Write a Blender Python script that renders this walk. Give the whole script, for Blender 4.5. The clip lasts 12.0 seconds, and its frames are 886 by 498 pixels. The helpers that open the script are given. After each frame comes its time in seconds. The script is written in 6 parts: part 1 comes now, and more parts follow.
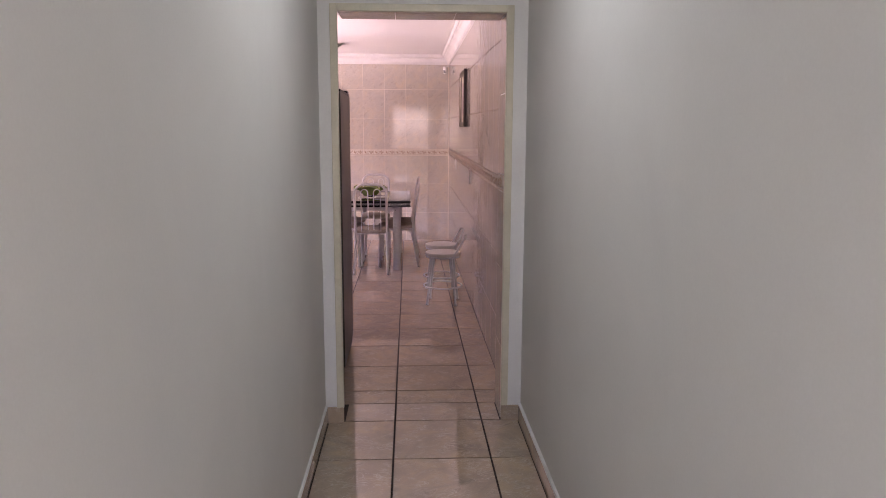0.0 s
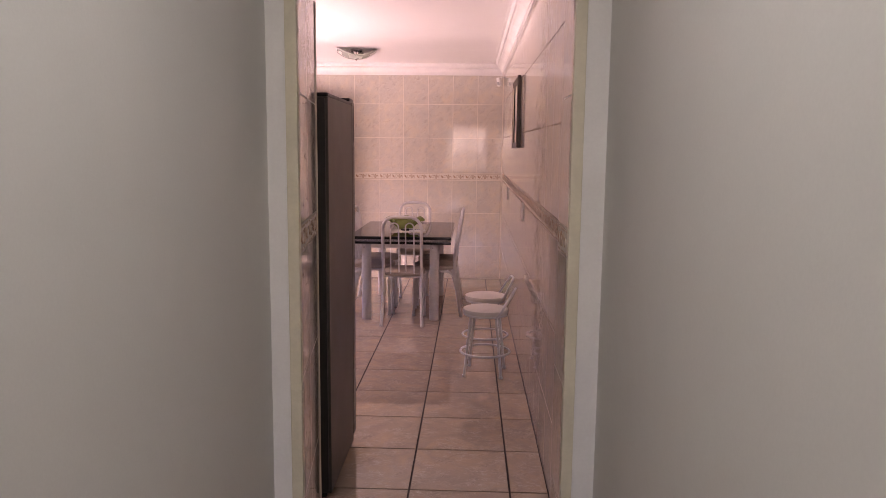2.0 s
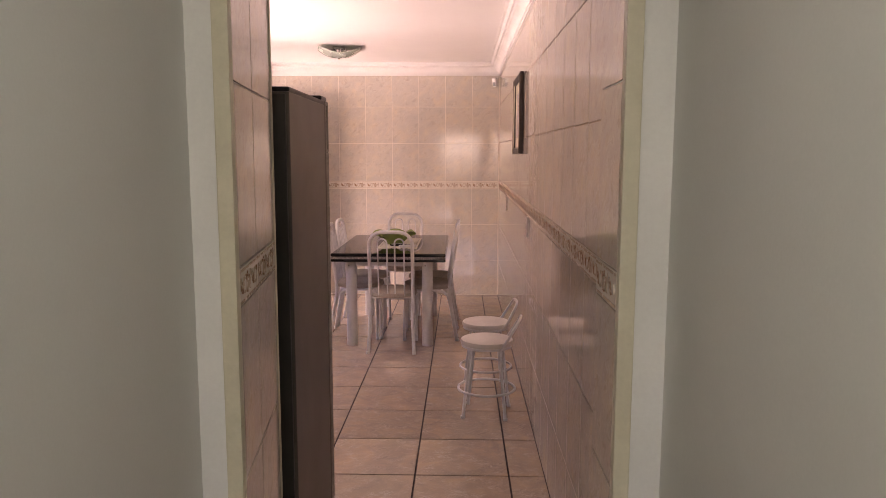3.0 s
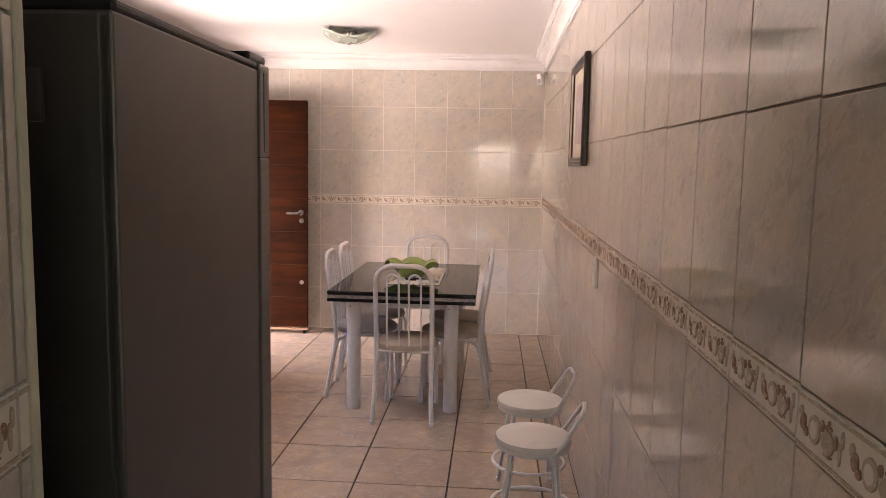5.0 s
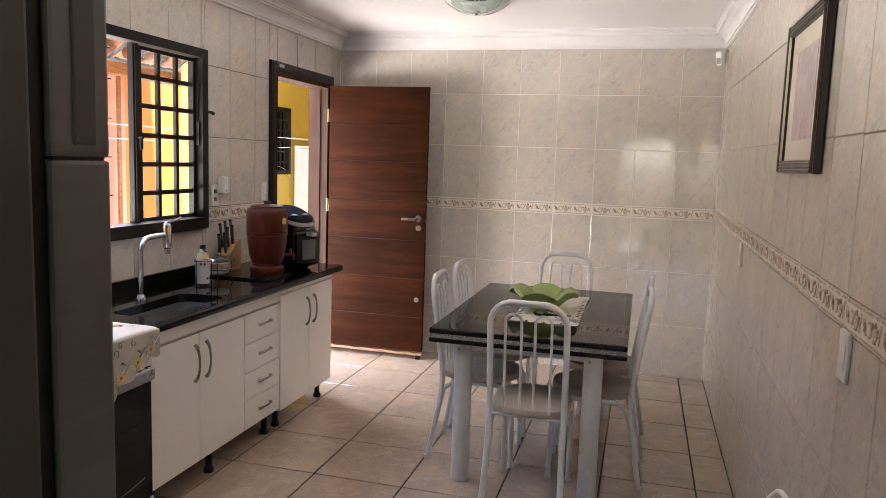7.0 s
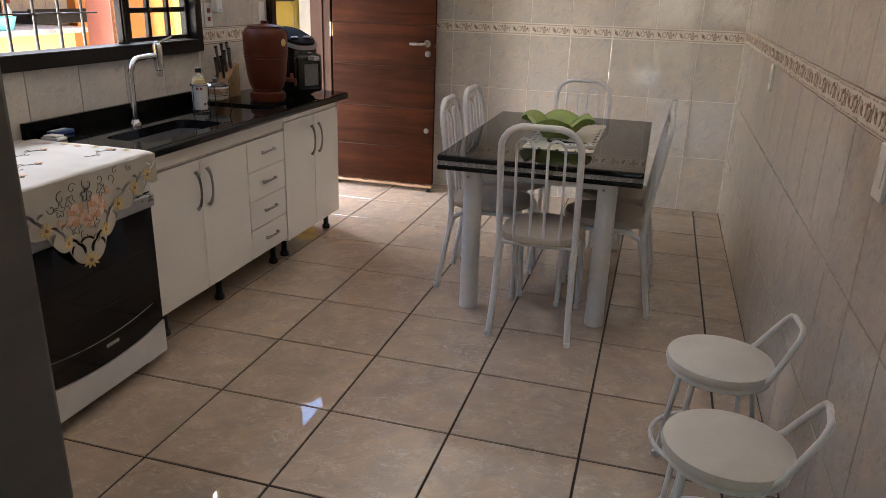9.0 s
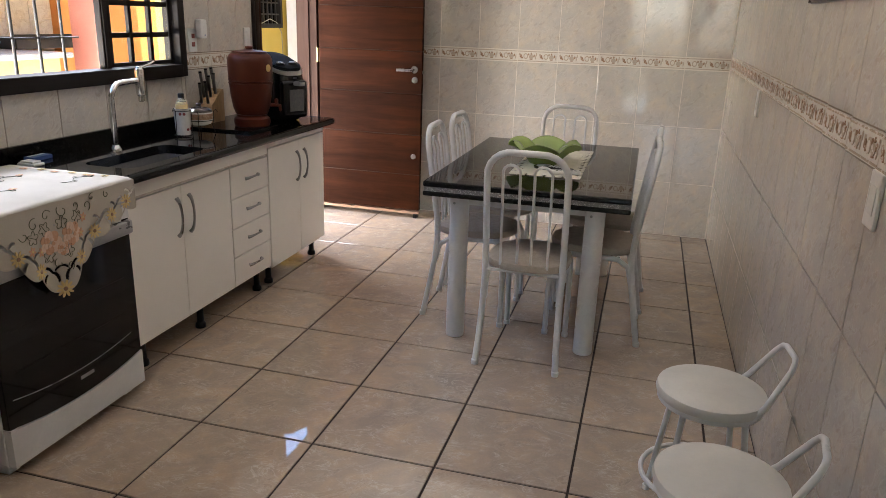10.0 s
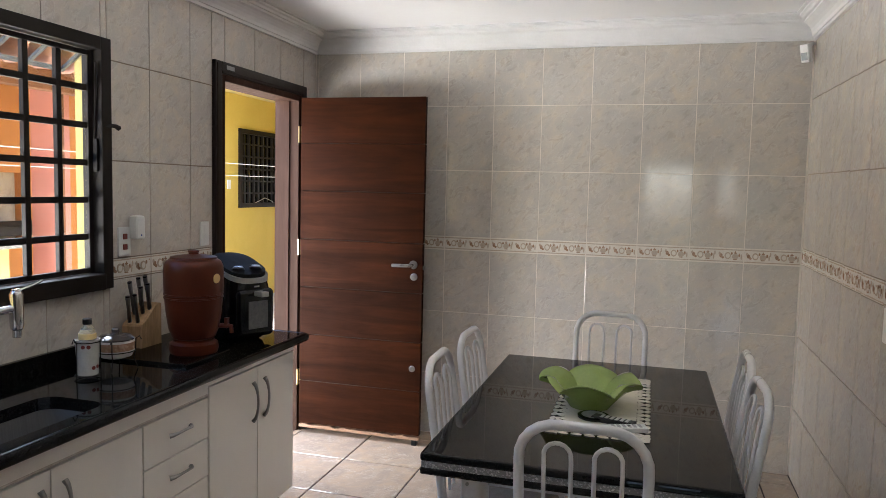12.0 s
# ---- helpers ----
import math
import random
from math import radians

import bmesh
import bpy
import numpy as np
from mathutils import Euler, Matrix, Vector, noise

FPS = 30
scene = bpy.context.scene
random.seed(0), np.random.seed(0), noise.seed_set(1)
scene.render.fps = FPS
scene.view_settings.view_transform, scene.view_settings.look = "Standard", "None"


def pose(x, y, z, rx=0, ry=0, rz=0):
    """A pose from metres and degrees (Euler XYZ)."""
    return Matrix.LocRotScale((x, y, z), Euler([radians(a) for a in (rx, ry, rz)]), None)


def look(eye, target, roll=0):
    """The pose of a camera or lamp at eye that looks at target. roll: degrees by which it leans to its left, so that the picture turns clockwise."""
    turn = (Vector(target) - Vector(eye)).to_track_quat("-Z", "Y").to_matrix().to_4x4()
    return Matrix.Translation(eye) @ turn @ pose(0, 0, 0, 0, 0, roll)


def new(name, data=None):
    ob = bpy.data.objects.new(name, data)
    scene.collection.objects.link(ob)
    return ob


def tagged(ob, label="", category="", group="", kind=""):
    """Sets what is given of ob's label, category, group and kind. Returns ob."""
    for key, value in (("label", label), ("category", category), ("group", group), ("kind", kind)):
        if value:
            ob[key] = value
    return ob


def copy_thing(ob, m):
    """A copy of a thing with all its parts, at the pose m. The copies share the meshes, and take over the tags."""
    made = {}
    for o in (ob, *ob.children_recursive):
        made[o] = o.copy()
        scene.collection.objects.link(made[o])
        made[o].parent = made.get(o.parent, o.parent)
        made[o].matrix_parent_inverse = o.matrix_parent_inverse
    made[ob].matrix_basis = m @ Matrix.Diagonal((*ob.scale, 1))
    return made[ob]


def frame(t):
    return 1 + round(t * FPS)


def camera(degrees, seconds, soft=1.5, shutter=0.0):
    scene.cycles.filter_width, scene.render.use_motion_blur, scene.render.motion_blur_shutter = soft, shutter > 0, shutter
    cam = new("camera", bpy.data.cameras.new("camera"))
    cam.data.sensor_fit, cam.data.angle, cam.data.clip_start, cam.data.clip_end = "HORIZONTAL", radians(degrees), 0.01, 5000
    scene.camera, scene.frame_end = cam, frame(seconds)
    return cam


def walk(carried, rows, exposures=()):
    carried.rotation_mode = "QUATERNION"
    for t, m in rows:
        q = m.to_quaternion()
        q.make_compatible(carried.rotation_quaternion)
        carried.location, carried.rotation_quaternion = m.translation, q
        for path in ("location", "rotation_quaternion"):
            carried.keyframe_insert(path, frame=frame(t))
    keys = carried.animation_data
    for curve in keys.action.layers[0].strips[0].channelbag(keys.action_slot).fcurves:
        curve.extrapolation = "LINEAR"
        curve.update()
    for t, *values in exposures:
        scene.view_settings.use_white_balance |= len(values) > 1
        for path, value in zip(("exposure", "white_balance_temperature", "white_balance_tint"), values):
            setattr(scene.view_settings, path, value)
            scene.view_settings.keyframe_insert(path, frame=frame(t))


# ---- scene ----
cam = camera(62.7, 12.0, soft=0.55)
PATH = [
    (0, (0.037, 0.05, 1.494), (0.13, 2.023, 1.179), 0.2),
    (0.5, (0.126, 0.427, 1.506), (0.085, 2.406, 1.222), 0.3),
    (1, (0.156, 0.747, 1.501), (0.115, 2.728, 1.229), 0.5),
    (1.5, (0.167, 1.11, 1.516), (0.138, 3.091, 1.242), 0.4),
    (2, (0.216, 1.486, 1.514), (0.144, 3.467, 1.251), 0.6),
    (2.5, (0.205, 1.814, 1.518), (0.142, 3.796, 1.26), 0.8),
    (3, (0.179, 2.147, 1.528), (0.129, 4.131, 1.279), 0.1),
    (4.8, (0.135, 3.367, 1.53), (0.041, 5.352, 1.303), 1.2),
    (5, (0.145, 3.509, 1.534), (0.011, 5.493, 1.312), 1.1),
    (5.5, (0.144, 3.819, 1.55), (-0.078, 5.795, 1.334), 1.1),
    (6, (0.091, 4.136, 1.553), (-0.173, 6.106, 1.327), 1.1),
    (6.5, (0.068, 4.374, 1.557), (-0.327, 6.322, 1.338), 1.2),
    (6.7, (0.077, 4.490, 1.560), (-0.395, 6.421, 1.341), 1.2),
    (8.3, (0.052, 4.777, 1.509), (-0.511, 6.627, 0.998), 1.8),
    (8.5, (0.054, 4.771, 1.499), (-0.49, 6.608, 0.925), 1.8),
    (9, (0.069, 4.745, 1.472), (-0.447, 6.558, 0.803), 1.8),
    (9.5, (0.092, 4.746, 1.456), (-0.416, 6.557, 0.774), 1.8),
    (10, (0.068, 4.798, 1.465), (-0.427, 6.64, 0.862), 2.0),
    (10.5, (0.001, 4.968, 1.498), (-0.494, 6.858, 1.07), 2.3),
    (11, (-0.085, 5.208, 1.543), (-0.565, 7.127, 1.248), 1.9),
    (11.5, (-0.147, 5.509, 1.551), (-0.661, 7.43, 1.332), 1.8),
    (12, (-0.225, 5.826, 1.562), (-0.769, 7.743, 1.399), 1.4),
]
EXPOSURES = [(0, 3.44, 6950, 58), (1.5, 3.39, 7300, 65), (3, 3.49, 8100, 51), (5, 3.65, 7250, 34), (6.5, 3.63, 6350, 20), (8.5, 3.1, 6400, 16), (9.5, 3.43, 6350, 14), (10.5, 3.48, 6200, 13), (11, 3.24, 6100, 12), (12, 3.15, 5900, 11)]
walk(cam, [(t, look(eye, target, roll)) for t, eye, target, roll in PATH], EXPOSURES)

# ---- world, sun and large lights ----
world = bpy.data.worlds.new("sky")
scene.world = world
world.use_nodes = True
wn = world.node_tree.nodes
sky = wn.new("ShaderNodeTexSky")
sky.sky_type = 'NISHITA'
sky.sun_disc = False
sky.sun_elevation = radians(76)
sky.sun_rotation = radians(107)
world.node_tree.links.new(sky.outputs[0], wn["Background"].inputs[0])
wn["Background"].inputs[1].default_value = 0.15

sun = new("sun", bpy.data.lights.new("sun", 'SUN'))
sun.data.energy, sun.data.angle, sun.data.color = 4.0, radians(0.5), (1.0, 0.95, 0.86)
sun.matrix_world = look((6, -2, 12), (6 - 1.0, -2 + 0.3, 12 - 4.19))


def area(name, eye, target, w, h, watts, colour):
    ob = new(name, bpy.data.lights.new(name, 'AREA'))
    ob.data.shape, ob.data.size, ob.data.size_y, ob.data.energy, ob.data.color = 'RECTANGLE', w, h, watts, colour
    ob.matrix_world = look(eye, target)
    return ob


# daylight of the front room's window, behind the hallway
area("window_daylight", (0.1, -4.55, 1.86), (0.1, 0, 1.7), 1.8, 0.62, 1.1, (0.95, 1.0, 0.92))
# fill lamp added at the unseen room's side to brighten the hallway
area("front_room_fill_light", (2.42, -2.7, 1.55), (0, -2.7, 1.45), 2.6, 1.3, 52, (0.70, 1.0, 0.88))
# long fill lamp added above the hallway, out of view, to even its walls
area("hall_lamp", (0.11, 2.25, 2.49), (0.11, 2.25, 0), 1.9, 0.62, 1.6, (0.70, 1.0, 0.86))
# area lamps added outside the kitchen, standing in for open sky over the yard and light off the sunlit paving below the
# window and the back door
area("yard_sky_lamp", (-3.9, 9.5, 3.6), (-2.3, 9.3, 1.2), 2.7, 1.3, 41, (0.96, 0.98, 1.0))
area("paving_bounce_lamp", (-3.8, 6.0, 0.30), (-1.2, 8.2, 1.9), 2.4, 1.1, 46, (1.0, 0.96, 0.90))
# glowing lamp panel set before the barbecue counter, seen as its sunlit front
area("counter_bounce_lamp", (-4.93, 7.6, 0.60), (0, 7.6, 0.60), 2.0, 0.74, 34, (1.0, 0.97, 0.90))
area("paving_bounce_lamp_at_door", (-3.9, 8.9, 0.20), (-1.2, 9.0, 2.0), 1.3, 1.1, 9, (1.0, 0.96, 0.90))

# ---- materials ----


def nodes_of(m):
    m.use_nodes = True
    return m.node_tree, m.node_tree.nodes, m.node_tree.links


def coords(nt, shift=True):
    """Object coordinates, shifted by each object's own random number."""
    tc = nt.nodes.new("ShaderNodeTexCoord")
    if not shift:
        return tc.outputs["Object"]
    oi = nt.nodes.new("ShaderNodeObjectInfo")
    mul = nt.nodes.new("ShaderNodeMath")
    mul.operation = 'MULTIPLY'
    mul.inputs[1].default_value = 37.0
    nt.links.new(oi.outputs["Random"], mul.inputs[0])
    add = nt.nodes.new("ShaderNodeVectorMath")
    add.operation = 'ADD'
    nt.links.new(tc.outputs["Object"], add.inputs[0])
    nt.links.new(mul.outputs[0], add.inputs[1])
    return add.outputs[0]


def noise_node(nt, co, scale, detail=5, rough=0.55, distort=0.0, stretch=None):
    n = nt.nodes.new("ShaderNodeTexNoise")
    n.inputs["Scale"].default_value, n.inputs["Detail"].default_value = scale, detail
    n.inputs["Roughness"].default_value, n.inputs["Distortion"].default_value = rough, distort
    if stretch:
        mp = nt.nodes.new("ShaderNodeMapping")
        mp.inputs["Scale"].default_value = stretch
        nt.links.new(co, mp.inputs["Vector"])
        co = mp.outputs[0]
    nt.links.new(co, n.inputs["Vector"])
    return n.outputs["Fac"]


def ramp(nt, fac, stops):
    r = nt.nodes.new("ShaderNodeValToRGB")
    e = r.color_ramp.elements
    while len(e) < len(stops):
        e.new(0.5)
    for k, (p, c) in enumerate(stops):
        e[k].position, e[k].color = p, (*c, 1)
    nt.links.new(fac, r.inputs[0])
    return r.outputs[0]


def mix(nt, fac, a, b, mode='MIX'):
    m = nt.nodes.new("ShaderNodeMix")
    m.data_type, m.blend_type = 'RGBA', mode
    for value, k in ((fac, 0), (a, 6), (b, 7)):
        if isinstance(value, (int, float)):
            m.inputs[k].default_value = value
        elif isinstance(value, tuple):
            m.inputs[k].default_value = (*value, 1)
        else:
            nt.links.new(value, m.inputs[k])
    return m.outputs[2]


def bump(nt, bsdf, height, strength, distance):
    b = nt.nodes.new("ShaderNodeBump")
    b.inputs["Strength"].default_value, b.inputs["Distance"].default_value = strength, distance
    nt.links.new(height, b.inputs["Height"])
    nt.links.new(b.outputs[0], bsdf.inputs["Normal"])


def plain(name, c1, c2=None, rough=0.5, metal=0.0, scale=6.0, fine=90.0, relief=0.0008, spec=0.5, wear=0.08, stretch=None, coat=0.0):
    """A surface of two close colours in patches, with fine grain, uneven gloss and slight relief."""
    m = bpy.data.materials.new(name)
    nt, ns, lk = nodes_of(m)
    b = ns["Principled BSDF"]
    co = coords(nt)
    c2 = c2 or tuple(v * 0.86 for v in c1)
    big = noise_node(nt, co, scale, 5, 0.6, 0.4, stretch)
    small = noise_node(nt, co, fine, 3, 0.6, 0.0, stretch)
    col = ramp(nt, big, [(0.3, c2), (0.7, c1)])
    grain = ramp(nt, small, [(0.3, (1 - wear,) * 3), (0.7, (1, 1, 1))])
    lk.new(mix(nt, 1.0, col, grain, 'MULTIPLY'), b.inputs["Base Color"])
    lk.new(ramp(nt, big, [(0.25, (min(1, rough * 1.25),) * 3), (0.75, (rough * 0.85,) * 3)]), b.inputs["Roughness"])
    b.inputs["Metallic"].default_value, b.inputs["Specular IOR Level"].default_value = metal, spec
    b.inputs["Coat Weight"].default_value = coat
    if relief:
        bump(nt, b, small, 0.5, relief)
    return m


def marble(name, lights, vein, rough, scale=4.0, relief=0.0006, streak=0.4, spec=0.5):
    """Glazed ceramic that imitates marble: soft patches of three tints with thin veins and a slightly wavy glaze."""
    m = bpy.data.materials.new(name)
    nt, ns, lk = nodes_of(m)
    b = ns["Principled BSDF"]
    co = coords(nt)
    patch = noise_node(nt, co, scale, 6, 0.62, 1.2)
    col = ramp(nt, patch, [(0.28, lights[0]), (0.5, lights[1]), (0.72, lights[2])])
    v = noise_node(nt, co, scale * 1.3, 7, 0.6, 2.2, (1.0, 1.0, 2.2))
    line = ramp(nt, v, [(0.47, (0, 0, 0)), (0.5, (1, 1, 1)), (0.53, (0, 0, 0))])
    broken = ramp(nt, noise_node(nt, co, scale * 2.1, 3), [(0.45, (0, 0, 0)), (0.62, (0.8, 0.8, 0.8))])
    col = mix(nt, mix(nt, 1.0, line, broken, 'MULTIPLY'), col, vein)
    tilt = nt.nodes.new("ShaderNodeMapping")
    tilt.inputs["Rotation"].default_value = (0.5, 0.6, 0.55)
    lk.new(co, tilt.inputs["Vector"])
    s = noise_node(nt, tilt.outputs[0], scale * 1.5, 9, 0.68, 0.7, (1.0, 2.6, 2.6))
    pale = ramp(nt, s, [(0.545, (0, 0, 0)), (0.575, (streak * 1.4,) * 3), (0.605, (0, 0, 0))])
    col = mix(nt, pale, col, vein)
    shade = ramp(nt, s, [(0.60, (1, 1, 1)), (0.635, (1 - streak * 0.55, 1 - streak * 0.62, 1 - streak * 0.68)), (0.68, (1, 1, 1))])
    col = mix(nt, 1.0, col, shade, 'MULTIPLY')
    speck = ramp(nt, noise_node(nt, co, 140, 2), [(0.3, (0.93, 0.93, 0.93)), (0.65, (1, 1, 1))])
    lk.new(mix(nt, 1.0, col, speck, 'MULTIPLY'), b.inputs["Base Color"])
    lk.new(ramp(nt, patch, [(0.3, (rough * 1.5,) * 3), (0.7, (rough * 0.8,) * 3)]), b.inputs["Roughness"])
    b.inputs["Specular IOR Level"].default_value = spec
    bump(nt, b, noise_node(nt, co, 22, 4, 0.5, 0.8), 0.08, relief)
    return m


def wall_glaze(name, tints, vein, rough):
    """Embossed glazed wall tile: smeared patches of grey, cream and peach, pale scratches, crackled relief in the glaze."""
    m = bpy.data.materials.new(name)
    nt, ns, lk = nodes_of(m)
    b = ns["Principled BSDF"]
    co = coords(nt)
    tilt = nt.nodes.new("ShaderNodeMapping")
    tilt.inputs["Rotation"].default_value = (0.0, 0.75, 0.0)
    lk.new(co, tilt.inputs["Vector"])
    smear = tilt.outputs[0]
    patch = noise_node(nt, smear, 9.0, 4, 0.55, 0.8, (0.9, 1.0, 1.3))
    hue = noise_node(nt, co, 6.0, 4, 0.55, 0.8)
    warm = ramp(nt, patch, [(0.32, tints[1]), (0.5, tints[2]), (0.68, tints[3])])
    cool = ramp(nt, patch, [(0.35, tints[0]), (0.65, tints[1])])
    col = mix(nt, ramp(nt, hue, [(0.40, (0, 0, 0)), (0.58, (1, 1, 1))]), warm, cool)
    s = noise_node(nt, smear, 12.0, 5, 0.58, 1.2, (0.9, 1.0, 1.6))
    scratch = ramp(nt, s, [(0.53, (0, 0, 0)), (0.56, (0.30, 0.30, 0.30)), (0.59, (0, 0, 0))])
    col = mix(nt, scratch, col, vein)
    dull = ramp(nt, s, [(0.60, (1, 1, 1)), (0.64, (0.91, 0.89, 0.87)), (0.69, (1, 1, 1))])
    col = mix(nt, 1.0, col, dull, 'MULTIPLY')
    smudge = ramp(nt, noise_node(nt, smear, 24.0, 3, 0.5, 0.6, (0.8, 1.0, 1.5)), [(0.56, (1, 1, 1)), (0.70, (0.88, 0.86, 0.84))])
    col = mix(nt, 1.0, col, smudge, 'MULTIPLY')
    speck = ramp(nt, noise_node(nt, co, 120, 2), [(0.3, (0.94, 0.94, 0.94)), (0.65, (1, 1, 1))])
    lk.new(mix(nt, 1.0, col, speck, 'MULTIPLY'), b.inputs["Base Color"])
    lk.new(ramp(nt, patch, [(0.3, (rough * 1.4,) * 3), (0.7, (rough * 0.8,) * 3)]), b.inputs["Roughness"])
    b.inputs["Specular IOR Level"].default_value = 0.55
    bump(nt, b, noise_node(nt, smear, 34, 3, 0.5, 2.4), 0.13, 0.0010)
    return m


def timber(name, dark, light, rough, scale=1.0, along="x", grain=0.75, spec=0.25):
    m = bpy.data.materials.new(name)
    nt, ns, lk = nodes_of(m)
    b = ns["Principled BSDF"]
    co = coords(nt)
    st = {"x": (1.2, 14, 14), "z": (14, 14, 1.2), "y": (14, 1.2, 14)}[along]
    g = noise_node(nt, co, 2.2 * scale, 7, 0.65, 0.9, st)
    f = noise_node(nt, co, 11 * scale, 4, 0.6, 0.3, st)
    patch = ramp(nt, noise_node(nt, co, 2.5, 3), [(0.3, (0.68, 0.66, 0.64)), (0.7, (1, 1, 1))])
    col = mix(nt, 1.0, ramp(nt, g, [(0.3, dark), (0.7, light)]), ramp(nt, f, [(0.35, (grain,) * 3), (0.6, (1, 1, 1))]), 'MULTIPLY')
    lk.new(mix(nt, 1.0, col, patch, 'MULTIPLY'), b.inputs["Base Color"])
    lk.new(ramp(nt, g, [(0.3, (rough * 1.25,) * 3), (0.7, (rough * 0.85,) * 3)]), b.inputs["Roughness"])
    b.inputs["Specular IOR Level"].default_value = spec
    bump(nt, b, f, 0.4, 0.0008)
    return m


def granite(name, base, speck, rough, spec=0.25):
    m = bpy.data.materials.new(name)
    nt, ns, lk = nodes_of(m)
    b = ns["Principled BSDF"]
    co = coords(nt, False)
    vo = nt.nodes.new("ShaderNodeTexVoronoi")
    vo.inputs["Scale"].default_value = 260
    lk.new(co, vo.inputs["Vector"])
    fleck = ramp(nt, vo.outputs["Color"], [(0.62, base), (0.86, speck)])
    cloud = ramp(nt, noise_node(nt, co, 9, 4), [(0.3, (0.7,) * 3), (0.7, (1.15,) * 3)])
    lk.new(mix(nt, 1.0, fleck, cloud, 'MULTIPLY'), b.inputs["Base Color"])
    b.inputs["Specular IOR Level"].default_value = spec
    lk.new(ramp(nt, noise_node(nt, co, 5, 4), [(0.3, (rough * 1.6,) * 3), (0.7, (rough * 0.8,) * 3)]), b.inputs["Roughness"])
    return m


def clear(name, tint, gloss=0.02):
    """Thin glass: seen through, with a slight mirror gloss."""
    m = bpy.data.materials.new(name)
    nt, ns, lk = nodes_of(m)
    ns.remove(ns["Principled BSDF"])
    tr, gl, mx = ns.new("ShaderNodeBsdfTransparent"), ns.new("ShaderNodeBsdfGlossy"), ns.new("ShaderNodeMixShader")
    tr.inputs[0].default_value = (*tint, 1)
    gl.inputs["Roughness"].default_value = gloss
    mx.inputs[0].default_value = 0.035
    lk.new(tr.outputs[0], mx.inputs[1])
    lk.new(gl.outputs[0], mx.inputs[2])
    lk.new(mx.outputs[0], ns["Material Output"].inputs[0])
    return m


def frosted(name, colour, rough, trans):
    m = plain(name, colour, rough=rough, relief=0)
    m.node_tree.nodes["Principled BSDF"].inputs["Transmission Weight"].default_value = trans
    return m


TILE_W = wall_glaze("cream_glazed_wall_tile", ((0.52, 0.49, 0.45), (0.56, 0.515, 0.46), (0.59, 0.535, 0.465), (0.64, 0.56, 0.455)), (0.74, 0.715, 0.67), 0.03)
TILE_F = marble("beige_glazed_floor_tile", ((0.345, 0.28, 0.23), (0.42, 0.325, 0.25), (0.52, 0.375, 0.255)), (0.59, 0.51, 0.42), 0.02, 5.0, streak=0.20, spec=0.9)
# side-wall grout, browned by the shade of joints seen edge-on
GROUT_W = plain("brown_shaded_wall_grout", (0.26, 0.195, 0.145), rough=0.9)
# the same grout in a paler copy for the lit end wall
GROUT_N = plain("pale_lit_wall_grout", (0.84, 0.77, 0.68), rough=0.8)
GROUT_F = plain("dark_floor_grout", (0.032, 0.016, 0.011), rough=0.85)
PAINT = plain("pale_grey_wall_paint", (0.70, 0.70, 0.68), (0.66, 0.66, 0.645), 0.6, scale=1.5, fine=160, relief=0.0004, wear=0.03)
WHITE_WALL = plain("white_wall_paint", (0.78, 0.79, 0.78), rough=0.5, scale=2, wear=0.04)
# brown made up to dim an unseen wall's reflection in the kitchen tiles
DIM_BROWN = plain("mid_brown_dimmed_wall", (0.26, 0.21, 0.17), rough=0.6, scale=2)
CEIL = plain("white_ceiling_paint", (0.82, 0.81, 0.80), (0.79, 0.78, 0.77), 0.75, scale=1.2, wear=0.02)
PLASTER = plain("white_gypsum_cornice", (0.83, 0.82, 0.81), rough=0.55, scale=3, wear=0.03)
CREAM = plain("cream_enamel_trim", (0.66, 0.62, 0.49), rough=0.3, scale=8, wear=0.06)
BORDER = plain("cream_border_tile", (0.80, 0.745, 0.66), rough=0.2, scale=20)
MOTIF = plain("brown_border_motif", (0.27, 0.16, 0.10), (0.42, 0.27, 0.18), 0.25, scale=60)
MOTIF2 = plain("grey_border_motif", (0.56, 0.46, 0.36), (0.43, 0.35, 0.275), 0.25, scale=60)
BLACK_METAL = plain("black_painted_steel", (0.014, 0.011, 0.010), (0.016, 0.013, 0.011), 0.48, spec=0.16, scale=12)
DARK_TRIM = plain("dark_brown_door_trim", (0.014, 0.009, 0.007), (0.02, 0.012, 0.009), 0.38, spec=0.3, scale=10)
DOOR_WOOD = timber("reddish_brown_door_wood", (0.016, 0.0046, 0.0018), (0.045, 0.0130, 0.0046), 0.5, scale=0.4, grain=0.90, spec=0.04)
JAMB_WOOD = timber("worn_reddish_jamb_wood", (0.046, 0.024, 0.017), (0.066, 0.037, 0.027), 0.6, along="z", grain=0.92, spec=0.08)
RAW_WOOD = timber("bare_worn_wood", (0.35, 0.2, 0.12), (0.55, 0.36, 0.25), 0.7)
PALE_WOOD = timber("pale_pine", (0.42, 0.26, 0.13), (0.58, 0.39, 0.22), 0.45, along="z")
BEAM_WOOD = timber("brown_roof_timber", (0.16, 0.07, 0.035), (0.30, 0.14, 0.07), 0.7, along="y")
GRANITE = granite("black_granite", (0.004, 0.004, 0.004), (0.012, 0.0115, 0.0105), 0.04, 0.13)
TABLE_GRANITE = granite("polished_table_granite", (0.006, 0.006, 0.006), (0.020, 0.019, 0.017), 0.02, 0.2)
GRANITE_G = granite("grey_speckled_granite", (0.22, 0.21, 0.20), (0.58, 0.56, 0.53), 0.45)
